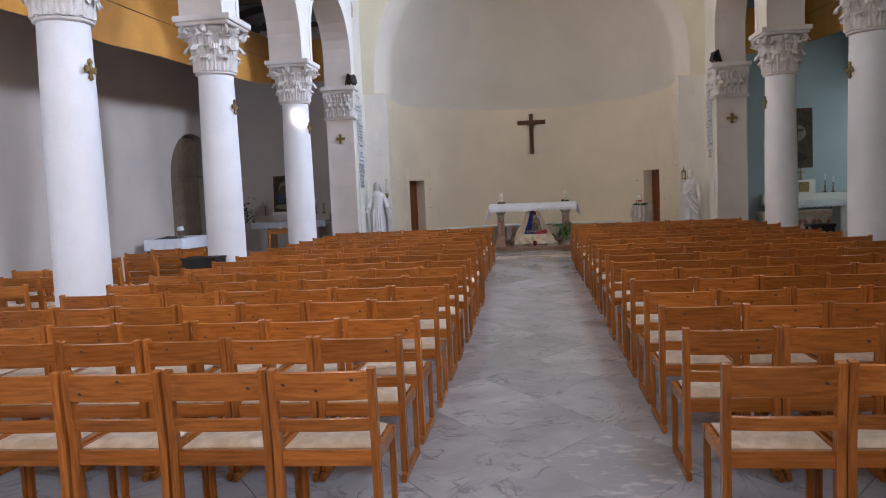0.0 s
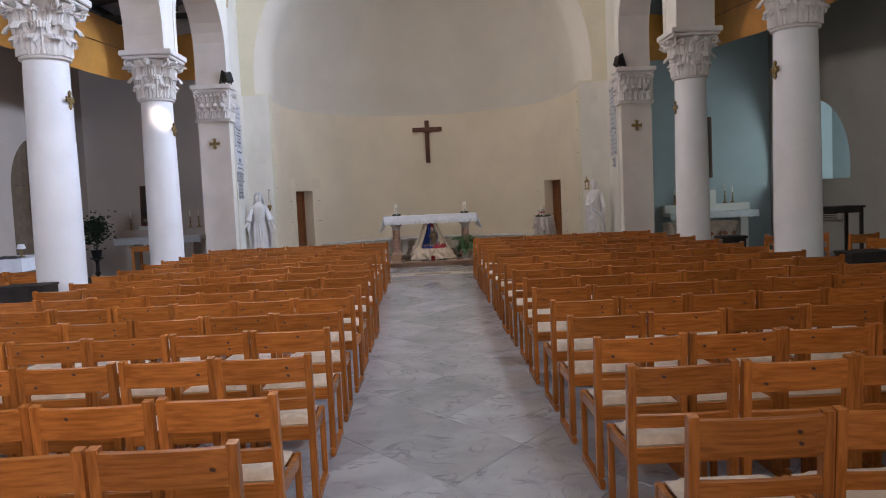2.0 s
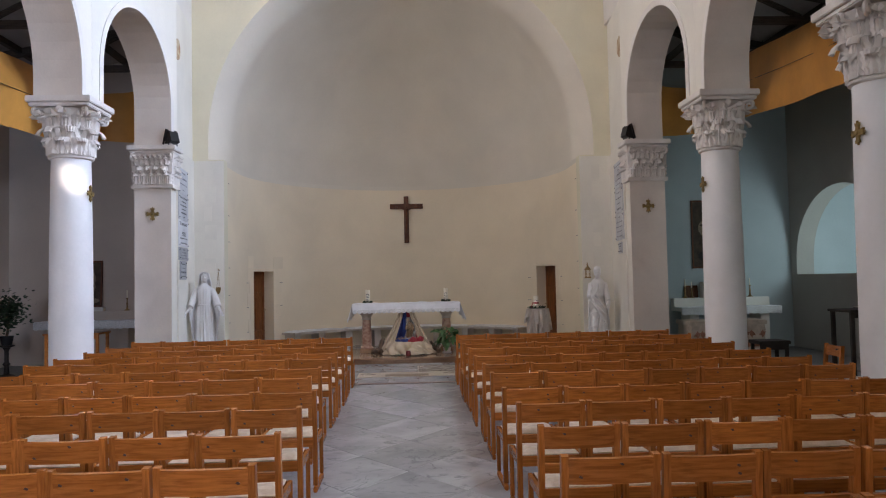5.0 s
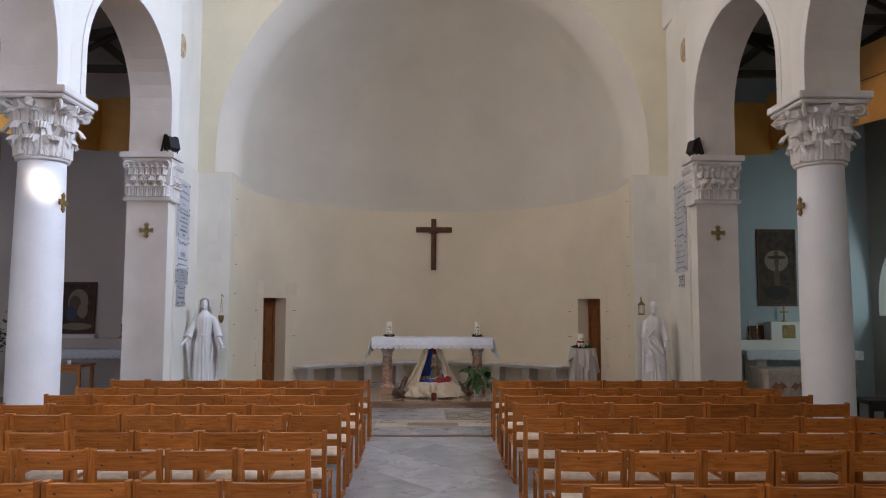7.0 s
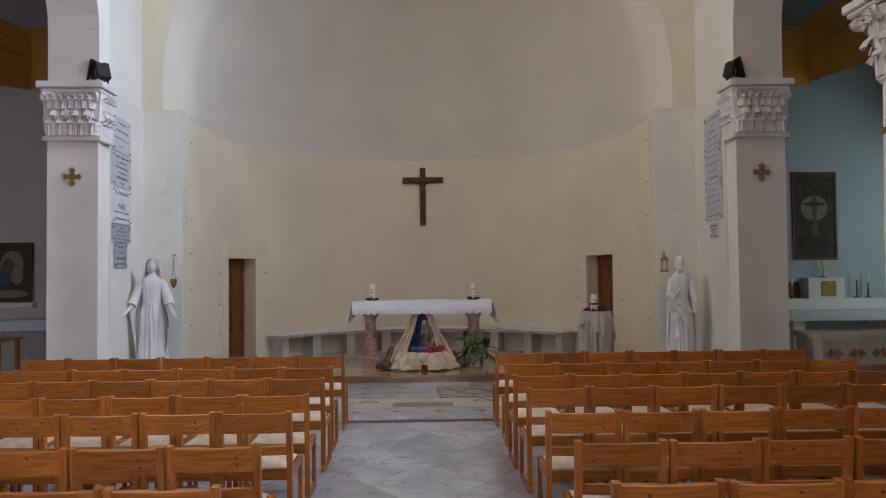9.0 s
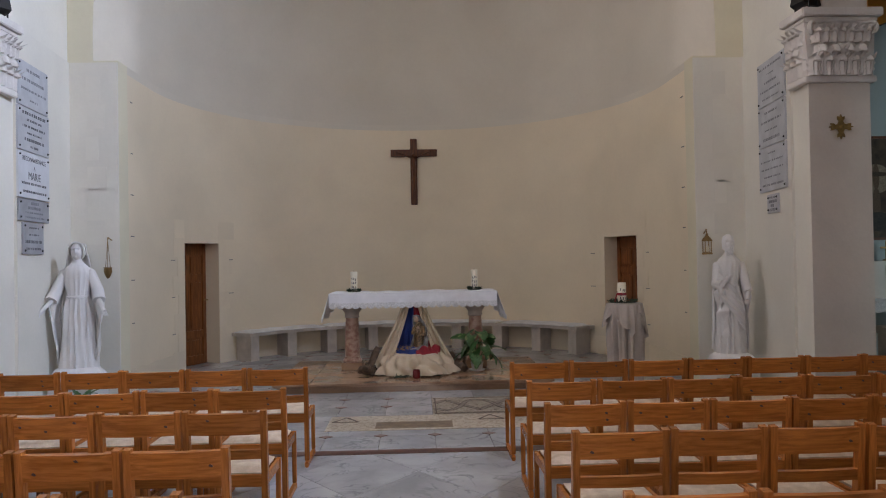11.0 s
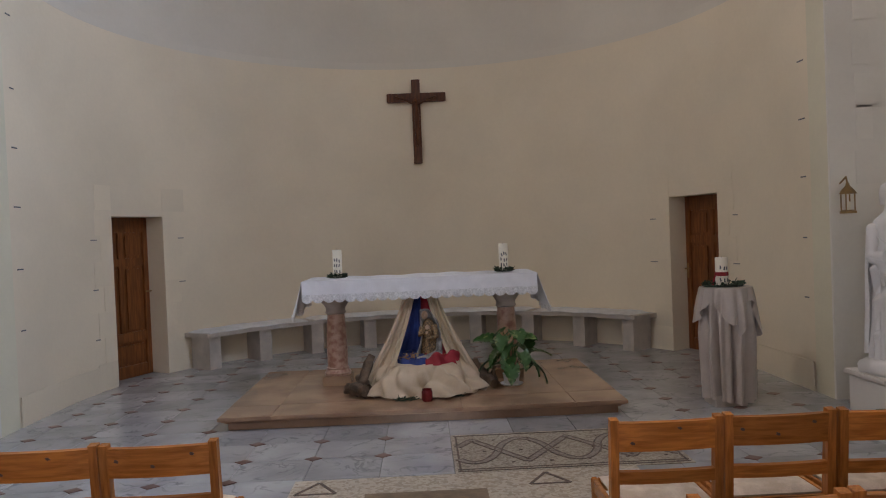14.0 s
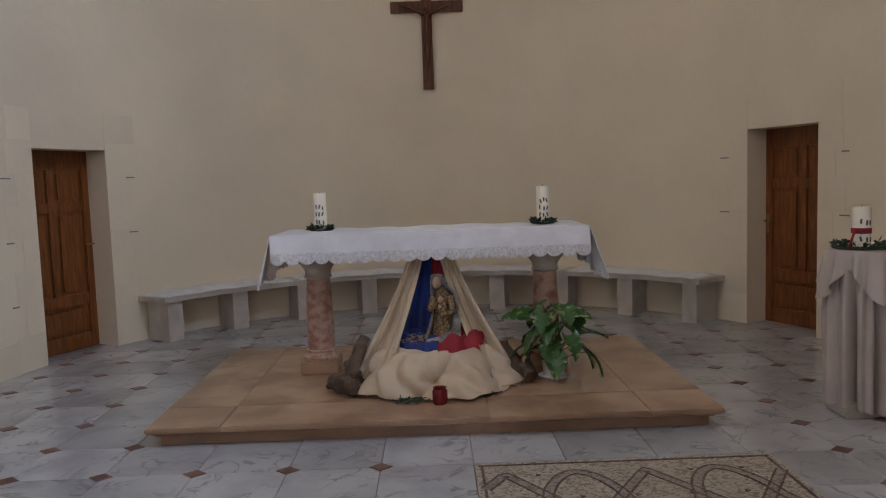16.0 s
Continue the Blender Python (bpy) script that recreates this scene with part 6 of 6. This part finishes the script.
# ---- paving ----
def mosaic_material(name, a, b, scale):
    m = material(name, a, 0.55, grain=0.2, scale=9, bump=0.0)
    t = m.node_tree
    bs = t.nodes["Principled BSDF"]
    co = t.nodes.new("ShaderNodeTexCoord")
    vo = t.nodes.new("ShaderNodeTexVoronoi")
    vo.inputs["Scale"].default_value = scale
    t.links.new(co.outputs["Object"], vo.inputs["Vector"])
    rp = t.nodes.new("ShaderNodeValToRGB")
    rp.color_ramp.elements[0].color, rp.color_ramp.elements[1].color = (*b, 1), (*a, 1)
    rp.color_ramp.elements[0].position, rp.color_ramp.elements[1].position = 0.2, 0.6
    sep = t.nodes.new("ShaderNodeSeparateColor")
    t.links.new(vo.outputs["Color"], sep.inputs[0])
    t.links.new(sep.outputs[0], rp.inputs[0])
    t.links.new(rp.outputs[0], bs.inputs["Base Color"])
    bp = t.nodes.new("ShaderNodeBump")
    bp.inputs["Strength"].default_value, bp.inputs["Distance"].default_value = 0.5, 0.004
    bp.invert = True
    t.links.new(vo.outputs["Distance"], bp.inputs["Height"])
    t.links.new(bp.outputs[0], bs.inputs["Normal"])
    return m


TESSERA = mosaic_material("cream_tesserae", (0.42, 0.36, 0.28), (0.22, 0.17, 0.125), 75)
DARKTESS = mosaic_material("brown_tesserae", (0.14, 0.08, 0.055), (0.05, 0.035, 0.03), 75)
GREYTESS = mosaic_material("grey_tesserae", (0.30, 0.26, 0.22), (0.18, 0.13, 0.10), 75)
BRECCIA = material("white_pebbled_breccia", (0.58, 0.56, 0.53), 0.3, grain=0.06, scale=9, bump=0.02, second=(0.36, 0.36, 0.37), cut=(0.54, 0.66), stretch=(1, 2.0, 1))


def clip(poly, x0, x1, y0, y1):
    """The part of a convex outline inside a rectangle."""
    for axis, lim, keep in ((0, x0, 1), (0, x1, -1), (1, y0, 1), (1, y1, -1)):
        outp = []
        for k in range(len(poly)):
            a, b = poly[k - 1], poly[k]
            ia, ib = (a[axis] - lim) * keep >= 0, (b[axis] - lim) * keep >= 0
            if ia != ib:
                t = (lim - a[axis]) / (b[axis] - a[axis])
                outp.append((a[0] + t * (b[0] - a[0]), a[1] + t * (b[1] - a[1])))
            if ib:
                outp.append(b)
        poly = outp
        if len(poly) < 3:
            return []
    return poly


def slab_mesh(poly, name, top=0.0, gap=0.0025):
    """A thin slab with an eased edge, its outline drawn in by half a joint."""
    cx, cy2 = sum(p[0] for p in poly) / len(poly), sum(p[1] for p in poly) / len(poly)
    def ins(d, z):
        return [(x + (cx - x) / max(1e-6, math.hypot(cx - x, cy2 - y)) * d, y + (cy2 - y) / max(1e-6, math.hypot(cx - x, cy2 - y)) * d, z) for x, y in poly]
    n = len(poly)
    vs = ins(gap, top - 0.012) + ins(gap, top - 0.003) + ins(gap + 0.004, top)
    fs = [tuple(range(2 * n, 3 * n))] + [(k + r * n, (k + 1) % n + r * n, (k + 1) % n + (r + 1) * n, k + (r + 1) * n) for r in (0, 1) for k in range(n)]
    me = bpy.data.meshes.new(name)
    me.from_pydata(vs, [], fs)
    me.update()
    return me


def area2(poly):
    return sum(poly[k - 1][0] * poly[k][1] - poly[k][0] * poly[k - 1][1] for k in range(len(poly)))


nave_floor = structure("pavement_nave", B(-4.9, 4.75, BACK_Y, 16.44, -0.0115, -0.0105), GROUT, "grey marble lozenge paving of the nave", "pavement")
HX, HY = 0.47, 0.645
full = None
joined = []
for i in range(-60, 61):
    for j in range(-60, 61):
        cx, cy2 = -0.04 + HX * (i - j), 5.577 + HY + HY * (i + j)
        if not (-9 < cx < 9 and BACK_Y - 0.6 < cy2 < 17.2):
            continue
        loz = [(cx, cy2 - HY), (cx + HX, cy2), (cx, cy2 + HY), (cx - HX, cy2)]
        inside = abs(cx) < 4.3 and 1.5 < cy2
        poly = clip(loz, -8.8, 8.8, BACK_Y, 16.44)
        if len(poly) < 3 or abs(area2(poly)) < 0.02:
            continue
        if not inside:
            joined.append(poly)
            continue
        whole = abs(abs(area2(poly)) - abs(area2(loz))) < 1e-4
        if whole:
            if full is None:
                full = slab_mesh([(0, -HY), (HX, 0), (0, HY), (-HX, 0)], "tile")
                full.materials.append(MARBLE)
            ob = new("tile", full)
            ob.location = (cx, cy2, 0)
        else:
            me = slab_mesh(poly, "tile")
            me.materials.append(MARBLE)
            ob = new("tile", me)
        ob.parent = nave_floor
        if whole and math.hypot(cx - 0.55, cy2 - 4.5) < 0.34:
            ob.data = ob.data.copy()
            ob.data.materials[0] = BRECCIA
vs, fs = [], []
for poly in joined:
    me = slab_mesh(poly, "tmp")
    o = len(vs)
    vs += [tuple(v.co) for v in me.vertices]
    fs += [tuple(o + k for k in p.vertices) for p in me.polygons]
    bpy.data.meshes.remove(me)
me = bpy.data.meshes.new("tile_field")
me.from_pydata(vs, [], fs)
me.materials.append(MARBLE)
tagged(new("aisle_tiles", me), "grey marble lozenge tiles of the side aisles", "pavement", "", "stuff")

chancel = structure("pavement_chancel", B(-8.8, 8.8, 16.58, 24.9, -0.0115, -0.0105), GROUT, "white marble chancel paving with red corner insets", "pavement")
structure("trim_floor_strip", B(-8.8, 8.8, 16.442, 16.578, -0.012, 0.003, 0.002), REDSTONE, "red brown marble strip across the floor", "trim")
PX, PY = 0.513, 0.468
MOS = (0.125, 1.76, 18.0, 18.965)
PAN = (-0.95, 1.35, 17.33, 17.998)
shared = {}
inset = None
for i in range(-9, 10):
    for j in range(-6, 13):
        x0, y0 = -0.391 + PX * i, 18.98 + PY * j
        poly = clip([(x0, y0), (x0 + PX, y0), (x0 + PX, y0 + PY), (x0, y0 + PY)], -4.15, 4.0, 16.58, 24.6)
        if len(poly) < 3:
            continue
        cx, cy2 = x0 + PX / 2, y0 + PY / 2
        if cy2 > APSE_Y and math.hypot(cx - XC, cy2 - APSE_Y) > APSE_R + 0.3 or cy2 > ARCH_Y and abs(cx - XC) > APSE_R + 0.4:
            continue
        hidden = any(a + 0.02 < x0 and x0 + PX < b - 0.02 and c + 0.02 < y0 and y0 + PY < d - 0.02 for a, b, c, d in (MOS, PAN, (PX0 + 0.1, PX1 - 0.1, PY0 + 0.1, PY1 - 0.1)))
        if hidden:
            continue
        key = tuple((round(x - x0, 4), round(y - y0, 4)) for x, y in poly)
        if key not in shared:
            shared[key] = slab_mesh([(x - x0, y - y0) for x, y in poly], "tile", 0.0, 0.0015)
            shared[key].materials.append(MARBLE)
        ob = new("tile", shared[key])
        ob.location, ob.parent = (x0, y0, 0), chancel
        if any(a - 0.06 < x0 < b + 0.06 and c - 0.06 < y0 < d + 0.06 for a, b, c, d in (MOS, PAN, (PX0, PX1, PY0, PY1))) or y0 < 16.65:
            continue
        if inset is None:
            inset = slab_mesh([(0, -0.058), (0.066, 0), (0, 0.058), (-0.066, 0)], "red_inset", 0.0045, 0.0)
            inset.materials.append(REDSTONE)
        ob = new("red_inset", inset)
        ob.location, ob.parent = (x0, y0, 0), chancel

# mosaic panels let into the chancel floor
mos = structure("mosaic_panel", B(MOS[0], MOS[1], MOS[2], MOS[3], -0.01, 0.004), TESSERA, "cream tesserae floor mosaic with an interlaced band pattern", "mosaic")
def ribbon(f, n, w, z, mt, parent):
    bm = bmesh.new()
    prev = None
    for k in range(n + 1):
        p, d = f(k / n), (f(min(1, k / n + 0.002)) - f(max(0, k / n - 0.002))).normalized()
        nx = Vector((-d.y, d.x))
        a, b = [bm.verts.new((*(p + s * w / 2 * nx), z)) for s in (-1, 1)]
        if prev:
            bm.faces.new((prev[0], a, b, prev[1]))
        prev = (a, b)
    geom = bmesh.ops.extrude_face_region(bm, geom=bm.faces[:])
    for v in geom["geom"]:
        if isinstance(v, bmesh.types.BMVert):
            v.co.z += 0.002
    return part("band", bm, mt, parent)
mx, my, mw, mh = MOS[0], MOS[2], MOS[1] - MOS[0], MOS[3] - MOS[2]
TURNS, AMP = 2.1, mh * 0.30
def strand(t, ph, sharp):
    """One strand of the interlace: a zigzag where sharp, a soft wave elsewhere, by turns."""
    a = ph + t * 2 * math.pi * TURNS
    zig = 2 / math.pi * math.asin(math.sin(a))
    soft = math.copysign(abs(math.sin(a)) ** 0.7, math.sin(a))
    return Vector((mx + 0.04 + (mw - 0.08) * t, my + mh / 2 + 0.02 + AMP * (zig if sharp else soft)))
for k, (ph, sharp) in enumerate(((0.6, True), (0.6 + math.pi, False))):
    for off, w, mt in ((0.0, 0.05, GREYTESS), (0.027, 0.012, DARKTESS), (-0.027, 0.012, DARKTESS)):
        def wave(t, ph=ph, off=off, sharp=sharp):
            p, d = strand(t, ph, sharp), (strand(t + 0.004, ph, sharp) - strand(t - 0.004, ph, sharp)).normalized()
            return p + off * Vector((-d.y, d.x))
        ribbon(wave, 160, w, 0.0045 + (0.001 if mt is DARKTESS else 0) + 0.0006 * k, mt, mos)
mq = random.Random(12)
for k in range(16):
    tx, ty, ta = mx + 0.1 + (mw - 0.2) * (k + 0.5) / 16, my + mh * (0.5 + 0.3 * (k % 3 - 1)), mq.uniform(0, 6)
    part("chip", lathe([(0.018, 0.0), (0.016, 0.003)], 3, (tx, ty, 0.005)), DARKTESS, mos)
for a, b, c, d in ((mx + 0.02, mx + mw - 0.02, my + 0.03, my + 0.045), (mx + 0.02, mx + mw - 0.02, my + mh - 0.045, my + mh - 0.03), (mx + 0.03, mx + 0.045, my + 0.05, my + mh - 0.05), (mx + mw - 0.045, mx + mw - 0.03, my + 0.05, my + mh - 0.05)):
    part("border", B(a, b, c, d, 0.003, 0.0062), DARKTESS, mos)
part("border", B(mx + 0.02, mx + mw - 0.02, my + 0.075, my + 0.087, 0.003, 0.0062), DARKTESS, mos)
pan = structure("pebble_panel", B(PAN[0], PAN[1], PAN[2], PAN[3], -0.01, 0.0035), mosaic_material("buff_pebbles", (0.52, 0.44, 0.34), (0.36, 0.28, 0.20), 45), "buff pebble floor panel with brown motifs", "mosaic")
part("brown_rectangle", B(-0.46, 0.31, 17.40, 17.68, 0.002, 0.0062), material("brown_floor_stone", (0.24, 0.165, 0.10), 0.6, grain=0.2, scale=12), pan, "dull brown stone rectangle")
for x in (-0.78, 0.72):
    tri = [(x - 0.13, 17.72), (x + 0.13, 17.72), (x, 17.94)]
    for k in range(3):
        a, b = Vector(tri[k]), Vector(tri[(k + 1) % 3])
        ribbon(lambda t, a=a, b=b: a + (b - a) * t, 4, 0.022, 0.0045, DARKTESS, pan)
